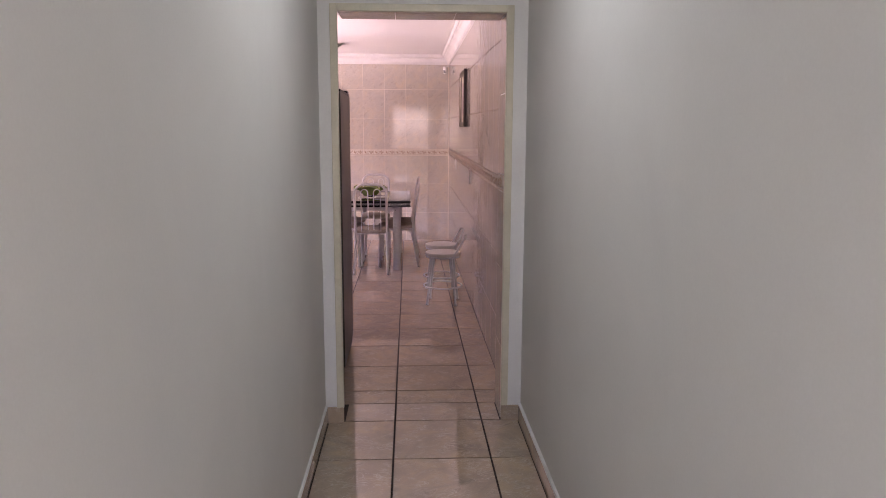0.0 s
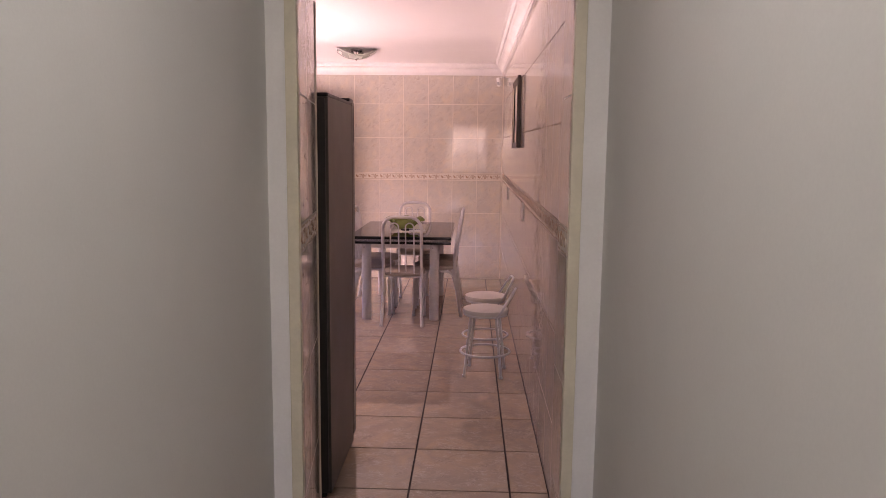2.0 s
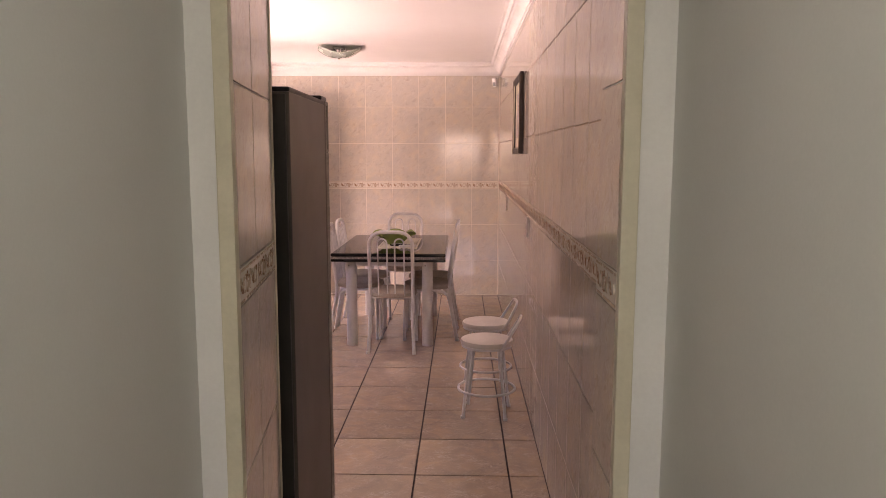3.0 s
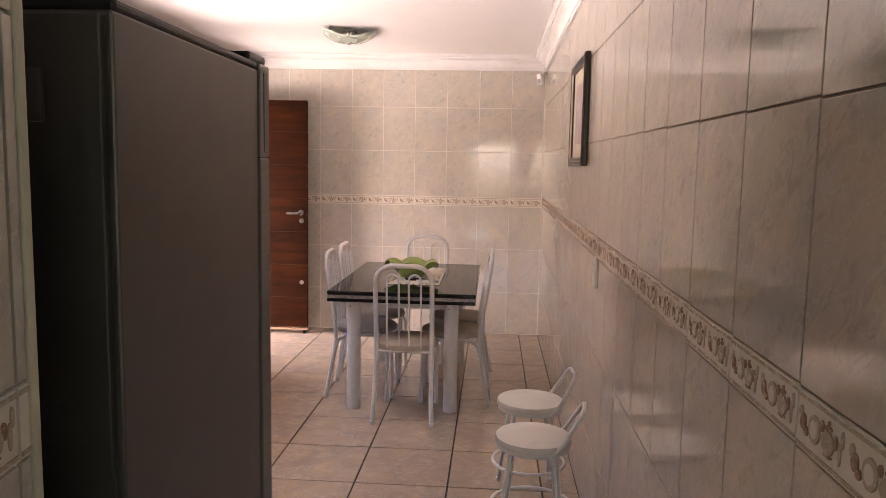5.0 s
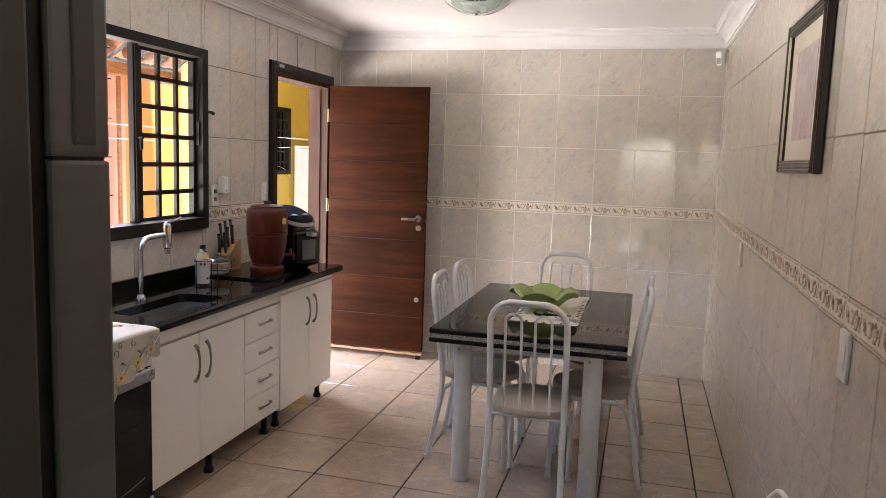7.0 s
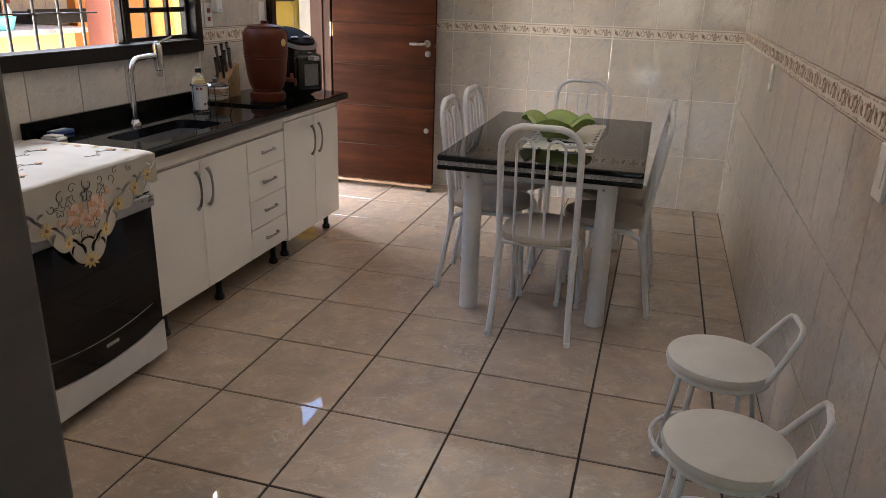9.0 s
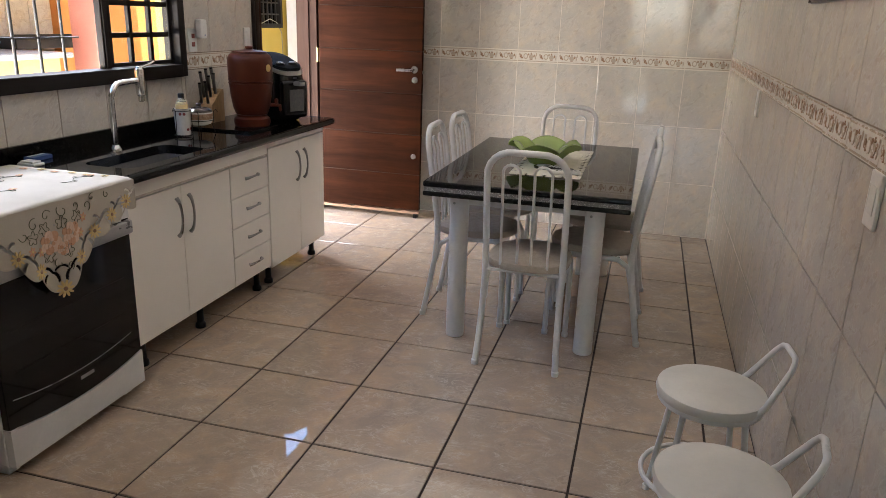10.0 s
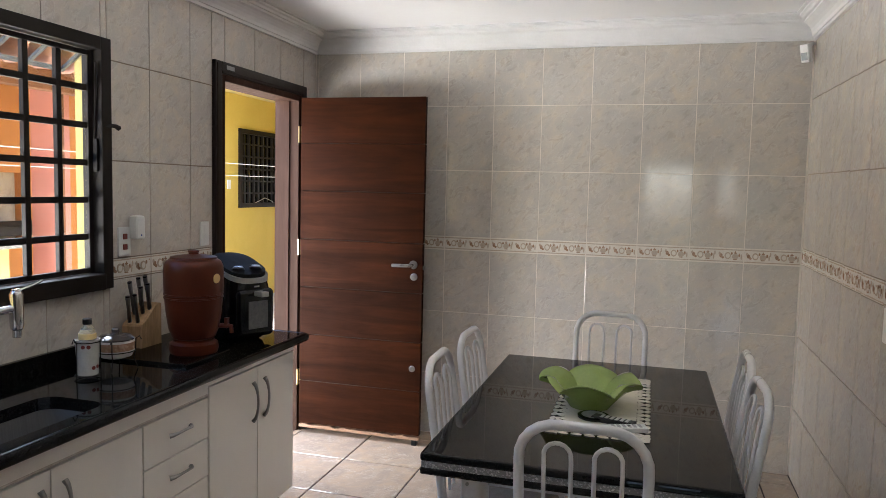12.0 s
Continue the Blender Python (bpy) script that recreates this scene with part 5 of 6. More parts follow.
def chair():
    """Tubular dining chair that faces +y, its origin on the floor."""
    c = thing("dining_chair", (0, 0, 0), "white tubular steel dining chair with a grey-beige padded seat", "chair", "chairs round the table")
    w, R = 0.168, 0.0142
    left = [(-w - 0.012, -0.225, 0.0), (-w - 0.004, -0.200, 0.14), (-w, -0.172, 0.30), (-w, -0.160, 0.42), (-w, -0.166, 0.52), (-w, -0.192, 0.70), (-w, -0.215, 0.85)]
    cr = 0.10
    top = [(-w + cr - cr * math.cos(a), -0.217 - 0.014 * math.sin(a), 0.86 + cr * math.sin(a)) for a in (0.2, 0.5, 0.8, 1.1, 1.4, 1.57)]
    right = [(-x, y, z) for x, y, z in reversed(left + top)]
    part("back_frame", tube(B(), left + top + right, R, 12), WHITE_TUBE, c, smooth=True)
    for s in (-1, 1):
        a, b = s * 0.030, s * 0.102
        m, rr = (a + b) / 2, 0.036
        pts = [(a, -0.164, 0.445), (a, -0.180, 0.62), (a, -0.208, 0.855)]
        pts += [(m - s * rr * math.cos(q), -0.213 - 0.008 * math.sin(q), 0.872 + rr * math.sin(q)) for q in (0.2, 0.6, 1.0, 1.4, 1.75, 2.15, 2.55, 2.95)]
        pts += [(b, -0.208, 0.855), (b, -0.180, 0.62), (b, -0.164, 0.445)]
        part("back_loop", tube(B(), pts, 0.0062, 8), WHITE_TUBE, c, smooth=True)
    part("back_rail", tube(B(), [(-w, -0.162, 0.432), (w, -0.162, 0.432)], 0.008, 8), WHITE_TUBE, c, smooth=True)
    for s in (-1, 1):
        x = s * (w - 0.004)
        part("leg", tube(B(), [(x * 1.0, 0.215, 0.0), (x, 0.212, 0.25), (x, 0.205, 0.36), (x, 0.185, 0.405), (x, 0.14, 0.424), (x, 0.0, 0.426), (x, -0.10, 0.418), (x, -0.148, 0.385), (x, -0.170, 0.30)], R * 0.92, 10), WHITE_TUBE, c, smooth=True)
        part("foot_cap", lathe(B(), [(0.015, 0), (0.0155, 0.003), (0.0155, 0.020), (0.013, 0.022)], (x, 0.215, 0), 12), WHITE_PLASTIC, c)
        part("foot_cap", lathe(B(), [(0.015, 0), (0.0155, 0.003), (0.0155, 0.020), (0.013, 0.022)], (s * (w + 0.012), -0.225, 0), 12), WHITE_PLASTIC, c)
    for y in (-0.10, 0.14):
        part("seat_bar", tube(B(), [(-w, y, 0.428), (w, y, 0.428)], 0.008, 8), WHITE_TUBE, c, smooth=True)
    bm = B()
    loops = []

    def outline(g, z, crown=0.0):
        out = []
        for i in range(40):
            a = i * math.tau / 40
            u, v = math.cos(a), math.sin(a)
            n = 3.2 if v < 0 else 2.3
            r = (abs(u) ** n + abs(v) ** n) ** (-1 / n)
            out.append(bm.verts.new((u * r * (0.185 - g), 0.022 + v * r * (0.205 - g), z)))
        return out
    for g, z in ((0.012, 0.436), (0.002, 0.442), (0.0, 0.455), (0.006, 0.470), (0.03, 0.480), (0.08, 0.484)):
        loops.append(outline(g, z))
    for A, C in zip(loops, loops[1:]):
        for i in range(40):
            bm.faces.new((A[i], A[(i + 1) % 40], C[(i + 1) % 40], C[i]))
    bm.faces.new(loops[0])
    bm.faces.new(loops[-1])
    part("seat", bm, SEAT, c, "grey-beige padded seat", True)
    return c


first = chair()
first.matrix_basis = pose(-0.362, 7.915, 0, 0, 0, -1)
copy_thing(first, pose(-0.39, 9.30, 0, 0, 0, 180))
copy_thing(first, pose(-0.715, 8.345, 0, 0, 0, -88))
copy_thing(first, pose(-0.715, 8.80, 0, 0, 0, -91))
copy_thing(first, pose(-0.085, 8.30, 0, 0, 0, 92))
copy_thing(first, pose(-0.075, 8.745, 0, 0, 0, 89))


def stool():
    """Low round stool with a small loop back towards +x."""
    s = thing("stool", (0, 0, 0), "low white tubular stool with a round vinyl seat and loop back", "stool", "stools by the wall")
    H = 0.462
    part("seat", lathe(B(), [(0.145, H - 0.036), (0.153, H - 0.034), (0.157, H - 0.02), (0.153, H - 0.006), (0.13, H), (0.06, H + 0.003)], (0, 0, 0), 36), STOOL_VINYL, s, "off-white padded vinyl seat", True)
    part("seat_rim", lathe(B(), [(0.146, H - 0.050), (0.150, H - 0.049), (0.150, H - 0.036), (0.146, H - 0.036)], (0, 0, 0), 36), WHITE_TUBE, s, smooth=True)
    for a in (45, 135, 225, 315):
        q = radians(a)
        c, n = math.cos(q), math.sin(q)
        leg = part("leg", tube(B(), [(0.178 * c, 0.178 * n, 0.0), (0.150 * c, 0.150 * n, 0.20), (0.118 * c, 0.118 * n, H - 0.045)], 0.0095, 10), WHITE_TUBE, s, smooth=True)
        part("foot_cap", lathe(B(), [(0.011, 0), (0.0125, 0.002), (0.0125, 0.016)], (0.178 * c, 0.178 * n, 0), 10), WHITE_PLASTIC, leg)
    part("foot_ring", tube(B(), arc((0, 0, 0.155), 0.170, 0, 350, 36, "xy"), 0.008, 8, True), WHITE_TUBE, s, smooth=True)
    pts = [(0.085, -0.115, H - 0.045), (0.125, -0.105, H), (0.185, -0.075, H + 0.105), (0.195, -0.06, H + 0.125), (0.199, -0.04, H + 0.132), (0.199, 0.04, H + 0.132), (0.195, 0.06, H + 0.125), (0.185, 0.075, H + 0.105), (0.125, 0.105, H), (0.085, 0.115, H - 0.045)]
    part("back_loop", tube(B(), pts, 0.0085, 10), WHITE_TUBE, s, smooth=True)
    return s


first = stool()
first.matrix_basis = pose(0.335, 6.40, 0, 0, 0, -8)
copy_thing(first, pose(0.345, 6.87, 0, 0, 0, 6))


# ---- things on the table ----
def doily():
    x0, x1, y0, y1, z = -0.535, -0.190, 8.18, 9.01, 0.7712
    d = thing("table_runner", ((x0 + x1) / 2, (y0 + y1) / 2, z), "cream linen runner with a wide cutwork border", "table runner")
    m = 0.05
    part("middle", box(B(), x0 + m, x1 - m, y0 + m, y1 - m, z, z + 0.0014), LACE, d)
    random.seed(9)
    bm = B()
    per = []
    for k in range(18):
        per += [(x0, y0 + (y1 - y0) * (k + 0.5) / 18, 0), (x1, y0 + (y1 - y0) * (k + 0.5) / 18, 180)]
    for k in range(8):
        per += [(x0 + (x1 - x0) * (k + 0.5) / 8, y0, 90), (x0 + (x1 - x0) * (k + 0.5) / 8, y1, 270)]
    for x, y, a in per:
        q = radians(a)
        for dx, dy, rx, ry, t in ((0.012, 0.0, 0.019, 0.010, 90), (0.034, 0.009, 0.020, 0.0075, 30), (0.034, -0.010, 0.020, 0.007, -35), (0.05, 0.0, 0.012, 0.009, 0)):
            cx, cy = x + dx * math.cos(q) - dy * math.sin(q), y + dx * math.sin(q) + dy * math.cos(q)
            w = radians(a + t + random.uniform(-14, 14))
            loop = [(cx + u * math.cos(w) - v * math.sin(w), cy + u * math.sin(w) + v * math.cos(w)) for u, v in oval(0, 0, rx, ry, 12)]
            h = z + random.uniform(0.0, 0.0012)
            prism(bm, loop, "z", h, h + 0.0014)
    tagged(part("cutwork_border", bm, LACE, d, "open cutwork border of leaves"), kind="stuff")


doily()


def glass_bowl():
    x, y, z = -0.412, 8.525, 0.7738
    g = thing("fruit_bowl", (x, y, z), "green glass bowl with a ruffled rim on the table", "bowl")
    prof = [(0.06, 0.0), (0.075, 0.002), (0.080, 0.010), (0.105, 0.04), (0.125, 0.07), (0.150, 0.090), (0.178, 0.098), (0.181, 0.103), (0.174, 0.105), (0.145, 0.098), (0.119, 0.076), (0.095, 0.042), (0.06, 0.012), (0.03, 0.010)]

    def wave(k, a, r, zz):
        f = max(0.0, min(1.0, (zz - 0.03) / 0.07)) if k < 12 else 0.0
        return r * (1 + 0.06 * f * math.cos(6 * a + 0.6)), zz + f * (0.034 * abs(math.sin(3 * a)) ** 0.8 - 0.020)
    part("bowl", lathe(B(), prof, (x, y, z), 72, wave=wave), GREEN_GLASS, g, smooth=True)


glass_bowl()
t = thing("hand_mirror", (-0.385, 8.385, 0.7738), "small round black case with a glossy lid", "case")
part("case", lathe(B(), [(0.05, 0.0), (0.056, 0.003), (0.056, 0.010), (0.050, 0.013), (0.044, 0.012)], (-0.385, 8.385, 0.7738), 30), BLACK_GLOSS, t, smooth=True)
part("lid_inset", lathe(B(), [(0.043, 0.0121), (0.041, 0.0135), (0.02, 0.0140)], (-0.385, 8.385, 0.7738), 30), SILVER, t, smooth=True)


def remote(name, at, rz, material, label):
    r = thing(name, at, label, "remote control")
    part("case", box(B(), at[0] - 0.022, at[0] + 0.022, at[1] - 0.075, at[1] + 0.075, at[2], at[2] + 0.018, 0.006, 3), material, r)
    for i in range(3):
        for j in range(6):
            part("button", box(B(), at[0] - 0.016 + i * 0.0115, at[0] - 0.008 + i * 0.0115, at[1] - 0.055 + j * 0.018, at[1] - 0.045 + j * 0.018, at[2] + 0.018, at[2] + 0.0195), WHITE_PLASTIC if material is BLACK_PLASTIC else SILVER, r)
    r.matrix_basis = pose(*at, 0, 0, rz)


remote("remote_control", (-0.315, 8.345, 0.7738), 72, BLACK_PLASTIC, "black remote control on the runner")
remote("remote_control", (-0.275, 8.275, 0.7738), 108, WHITE_PLASTIC, "white remote control on the runner")


# ---- on the walls and ceiling ----
def picture():
    y0, y1, z0, z1 = 7.045, 7.665, 1.555, 2.095
    p = thing("framed_picture", (XE, (y0 + y1) / 2, z0), "framed pale print behind glass in a dark brown ribbed frame", "picture")
    f = 0.045
    xb, xf = XE - 0.004, XE - 0.028
    for name, a in (("frame_side", (y0, y0 + f, z0, z1)), ("frame_side", (y1 - f, y1, z0, z1)), ("frame_top", (y0 + f, y1 - f, z1 - f, z1)), ("frame_bottom", (y0 + f, y1 - f, z0, z0 + f))):
        bm = box(B(), xf, xb, *a, 0.004)
        side = part(name, bm, FRAME_WOOD, p)
        ya, yb, za, zb = a
        for k in (0.010, 0.022, 0.034):
            if zb - za > yb - ya:
                c = ya + k
                part("bead", tube(B(), [(xf, c, za + 0.004), (xf, c, zb - 0.004)], 0.0032, 8), FRAME_WOOD, side)
            else:
                c = za + k
                part("bead", tube(B(), [(xf, ya, c), (xf, yb, c)], 0.0032, 8), FRAME_WOOD, side)
    g = f - 0.003
    for a in ((y0 + g, y0 + f + 0.004, z0 + g, z1 - g), (y1 - f - 0.004, y1 - g, z0 + g, z1 - g)):
        part("inner_slip", box(B(), xf - 0.001, xf + 0.006, *a), MAT_BOARD, p)
    part("mount", box(B(), XE - 0.012, XE - 0.008, y0 + f, y1 - f, z0 + f, z1 - f), MAT_BOARD, p)
    part("print", box(B(), XE - 0.0136, XE - 0.0121, y0 + 0.15, y1 - 0.15, z0 + 0.115, z1 - 0.115), PRINT, p, "pale pink and grey print")
    part("glass", box(B(), XE - 0.019, XE - 0.017, y0 + f - 0.002, y1 - f + 0.002, z0 + f - 0.002, z1 - f + 0.002), PICTURE_GLASS, p)


picture()


def plate(name, label, y, z, hy, hz, cat, wall="e"):
    """A white switch or socket plate on a side wall."""
    x = XE if wall == "e" else XW
    s = -1 if wall == "e" else 1
    t = thing(name, (x, y, z - hz), label, cat)

    def bx(a, b, *rest, **k):
        return box(B(), min(x + s * a, x + s * b), max(x + s * a, x + s * b), *rest, **k)
    part("plate", bx(0.0, 0.010, y - hy, y + hy, z - hz, z + hz, 0.004), WHITE_PLASTIC, t)
    return t, bx


t, bx = plate("light_switch", "white switch plate on the tiled wall", 8.655, 1.125, 0.037, 0.062, "switch")
part("rocker", bx(0.010, 0.013, 8.643, 8.667, 1.095, 1.155, bevel=0.002), WHITE_PLASTIC, t)
t, bx = plate("blank_plate", "white wall plate on the tiled wall near the stools", 6.60, 1.108, 0.042, 0.064, "wall plate")
part("cover", bx(0.010, 0.012, 6.575, 6.625, 1.075, 1.142, bevel=0.002), WHITE_PLASTIC, t)
t, bx = plate("light_switch", "white double switch plate beside the back door", 8.975, 1.315, 0.034, 0.060, "switch", "w")
for z in (1.292, 1.338):
    part("rocker", bx(0.010, 0.013, 8.963, 8.987, z - 0.018, z + 0.018, bevel=0.002), WHITE_PLASTIC, t)
t, bx = plate("socket", "white double socket plate above the worktop", 8.40, 1.310, 0.036, 0.062, "socket", "w")
for z in (1.288, 1.332):
    part("outlet", bx(0.010, 0.0125, 8.388, 8.412, z - 0.012, z + 0.012, bevel=0.003), RED, t, "red socket outlet")
t = thing("plug_in_device", (XW, 8.455, 1.33), "small white plug-in device on the socket", "plug-in device")
part("body", box(B(), XW + 0.012, XW + 0.055, 8.42, 8.475, 1.320, 1.420, 0.012, 3), WHITE_PLASTIC, t)
part("indicator", rod(B(), (XW + 0.055, 8.447, 1.337), (XW + 0.0565, 8.447, 1.337), 0.004, 8), BLUE, t)


def sensor():
    x, y, z = XE - 0.035, YN - 0.045, 2.335
    t = thing("alarm_sensor", (x, y, z), "small white alarm sensor high in the corner", "alarm sensor")
    bm = box(B(), -0.024, 0.024, -0.018, 0.018, -0.048, 0.048, 0.008, 3)
    bm.transform(Matrix.Translation((x - 0.02, y - 0.02, z)) @ Matrix.Rotation(radians(-42), 4, 'Z') @ Matrix.Rotation(radians(14), 4, 'X'))
    part("housing", bm, WHITE_PLASTIC, t)
    bm = box(B(), -0.016, 0.016, -0.0215, -0.0175, -0.036, 0.004, 0.0015)
    bm.transform(Matrix.Translation((x - 0.02, y - 0.02, z)) @ Matrix.Rotation(radians(-42), 4, 'Z') @ Matrix.Rotation(radians(14), 4, 'X'))
    part("lens", bm, SENSOR_LENS, t, "grey plastic lens window")
    part("bracket", tube(B(), [(x - 0.01, y - 0.01, z + 0.02), (x + 0.01, y + 0.01, z + 0.055), (XE - 0.004, YN - 0.004, z + 0.06)], 0.009, 8), WHITE_PLASTIC, t)


sensor()


def ceiling_lamp():
    x, y = -0.955, 9.0
    l = thing("ceiling_lamp", (x, y, CZ), "unlit ceiling lamp with a curved pale green glass plate", "ceiling lamp")
    part("holder", lathe(B(), [(0.060, 0.0), (0.060, -0.016), (0.050, -0.022), (0.03, -0.024)], (x, y, CZ), 26), CHROME, l, smooth=True)
    part("stem", rod(B(), (x, y, CZ - 0.02), (x, y, CZ - 0.108), 0.006, 10), CHROME, l)
    bm = B()
    n, g = 26, []
    for i in range(n + 1):
        row = []
        for j in range(n + 1):
            u, v = -1 + 2 * i / n, -1 + 2 * j / n
            row.append(bm.verts.new((x + 0.195 * u, y + 0.195 * v, CZ - 0.098 + 0.070 * u * u * abs(u) ** 0.3 + 0.022 * v * v)))
        g.append(row)
    for i in range(n):
        for j in range(n):
            u, v = -1 + 2 * (i + 0.5) / n, -1 + 2 * (j + 0.5) / n
            if abs(u) ** 5 + abs(v) ** 5 < 1:
                bm.faces.new((g[i][j], g[i + 1][j], g[i + 1][j + 1], g[i][j + 1]))
    bmesh.ops.delete(bm, geom=[v for v in bm.verts if not v.link_faces], context='VERTS')
    ob = part("glass_shade", bm, LAMP_GLASS, l, "pale green frosted glass plate", True)
    sol = ob.modifiers.new("thickness", 'SOLIDIFY')
    sol.thickness = 0.005
    ob.rotation_euler = (0, 0, radians(12))
    part("finial", lathe(B(), [(0.004, -0.112), (0.010, -0.108), (0.011, -0.100), (0.006, -0.096)], (x, y, CZ), 14), CHROME, l, smooth=True)
    for s in (-1, 1):
        part("socket", rod(B(), (x + s * 0.02, y, CZ - 0.036), (x + s * 0.075, y, CZ - 0.040), 0.017, 14), CHROME, l)


ceiling_lamp()


# ---- the yard behind the house ----
def grill_corner():
    g = thing("barbecue", (-5.3, 9.4, -0.03), "masonry barbecue corner with a grey granite counter", "barbecue", kind="structure")
    part("counter_base", box(B(), -5.75, -5.05, 6.6, 10.36, -0.03, 1.02), PALE_YELLOW, g, "pale yellow plastered counter base")
    part("countertop", box(B(), -5.75, -4.98, 6.5, 10.46, 1.02, 1.065, 0.008), GRANITE_G, g)
    bm = B()
    box(bm, -6.3, -5.75, 5.2, 10.33, -0.03, 2.75)
    box(bm, -6.3, -5.75, 11.19, 13.2, -0.03, 2.75)
    box(bm, -6.3, -5.75, 10.33, 11.19, 1.62, 2.75)
    box(bm, -6.3, -5.75, 10.33, 11.19, -0.03, 1.02)
    part("wall", bm, ORANGE, g, "orange-brown plastered wall")
    part("recess_back", box(B(), -5.98, -5.86, 10.33, 11.19, 1.02, 1.62), BBQ_TILE, g, "beige tiled recess")
    for i in range(3):
        for j in range(2):
            part("tile", box(B(), -5.86, -5.85, 10.34 + i * 0.285, 10.62 + i * 0.285, 1.03 + j * 0.295, 1.32 + j * 0.295, 0.002), BBQ_TILE, g)
    part("grill_tray", box(B(), -5.85, -5.56, 10.42, 11.12, 1.066, 1.17, 0.005), SOOT_AND_SHADE, g, "sooty black grill tray")
    part("grill_edge", box(B(), -5.56, -5.54, 10.38, 11.14, 1.15, 1.20, 0.003), BLACK_METAL, g)
    # no recess is cut: a flat black slab carries the niche's shade
    part("shelf_niche", box(B(), -5.752, -5.70, 9.72, 10.24, 1.10, 1.75, 0.004), SOOT_AND_SHADE, g, "flat black slab for the shaded shelf niche")
    for z in (1.30, 1.54):
        part("shelf", box(B(), -5.70, -5.60, 9.74, 10.22, z, z + 0.02), GRANITE_G, g)


grill_corner()
pillar = thing("pillar", (-5.25, 11.0, -0.03), "red-brown painted roof pillar with a darker brown side", "pillar", kind="structure")
part("shaft", box(B(), -5.40, -5.11, 10.93, 11.07, -0.03, 2.75, 0.01), PILLAR, pillar)
# strip added to give the pillar its darker east side
part("edge_board", box(B(), -5.11, -5.08, 10.935, 10.975, -0.03, 2.70, 0.004), BEAM_WOOD, pillar, "dark brown strip for the pillar's darker side")
solo("pillar", box(B(), -4.95, -4.72, 7.62, 7.86, -0.03, 2.75, 0.01), PALE_YELLOW, "pale yellow roof pillar in the yard", "pillar", kind="structure")


def lean_to():
    r = thing("lean_to_roof", (-5.6, 9, 2.6), "timber lean-to roof with terracotta tiles over the barbecue", "roof", kind="structure")
    part("eave_beam", box(B(), -5.02, -4.90, 4.5, 12.2, 2.28, 2.44, 0.006), BEAM_WOOD, r)
    part("inner_beam", box(B(), -5.42, -5.30, 4.5, 12.2, 2.60, 2.76, 0.006), BEAM_WOOD, r)
    for k in range(9):
        y = 4.8 + k * 0.85
        bm = box(B(), -6.9, -4.55, y - 0.035, y + 0.035, -0.05, 0.05, 0.004)
        bm.transform(Matrix.Translation((-5.6, 0, 2.74)) @ Matrix.Rotation(radians(20), 4, 'Y') @ Matrix.Translation((5.6, 0, 0)))
        part("rafter", bm, BEAM_WOOD, r)
    bm = B()
    for k in range(32):
        y = 4.4 + k * 0.25
        pts = [(-6.95, y, 0.10), (-4.45, y, 0.10)]
        tube(bm, pts, 0.131, 10, cap=False)
    bm.transform(Matrix.Translation((-5.6, 0, 2.78)) @ Matrix.Rotation(radians(20), 4, 'Y') @ Matrix.Translation((5.6, 0, 0)))
    part("roof_tiles", bm, ROOF_CLAY, r, "rows of terracotta roof tiles", True)


lean_to()


def yard_house():
    h = thing("yard_wing", (-6, 15, -0.03), "yellow painted wing of the house across the yard", "building", kind="structure")
    wy0, wy1, wz0, wz1 = 14.50, 15.50, 1.28, 2.28
    part("wall", cut_boxes(B(), -5.75, -5.55, 13.2, 18.0, -0.03, 2.75, [(wy0, wy1, wz0, wz1)]), YELLOW, h)
    part("end_wall", box(B(), -5.55, -2.56, 17.2, 17.4, -0.03, 2.75), YELLOW, h)
    part("near_wall", box(B(), -2.56, -2.40, 10.45, 17.2, -0.03, 2.75), YELLOW, h)
    part("porch_ceiling", box(B(), -5.75, -2.40, 13.2, 17.4, 2.75, 2.85), PALE_YELLOW, h)
    # black sheet put in for the unlit interior behind the window
    part("room_behind", box(B(), -6.4, -6.3, 14.0, 16.0, 0.8, 2.6), SOOT_AND_SHADE, h)
    w = part("window", box(box(B(), -5.60, -5.52, wy0 - 0.03, wy0 + 0.03, wz0 - 0.03, wz1 + 0.03), -5.60, -5.52, wy1 - 0.03, wy1 + 0.03, wz0 - 0.03, wz1 + 0.03), BLACK_METAL, h, "black steel window with square bars")
    for z in (wz0, wz1):
        part("rail", box(B(), -5.60, -5.52, wy0 + 0.03, wy1 - 0.03, z - 0.03, z + 0.03), BLACK_METAL, w)
    for k in range(1, 8):
        y = wy0 + (wy1 - wy0) * k / 8
        part("bar", box(B(), -5.575, -5.55, y - 0.012, y + 0.012, wz0 + 0.03, wz1 - 0.03), BLACK_METAL, w)
    for k in range(1, 6):
        z = wz0 + (wz1 - wz0) * k / 6
        part("cross_bar", box(B(), -5.57, -5.556, wy0 + 0.03, wy1 - 0.03, z - 0.011, z + 0.011), BLACK_METAL, w)
    part("pane", box(B(), -5.62, -5.61, wy0, wy1, wz0, wz1), OVEN_GLASS, w)
    part("switch", box(B(), -5.55, -5.535, 14.20, 14.27, 1.50, 1.62, 0.004), WHITE_PLASTIC, h)
    part("cable", tube(B(), [(-5.54, 14.85, 1.30), (-5.535, 15.15, 1.38), (-5.53, 15.35, 1.33), (-5.53, 15.5, 1.18), (-5.53, 15.52, 0.85)], 0.006, 6), WIRE, h)


yard_house()


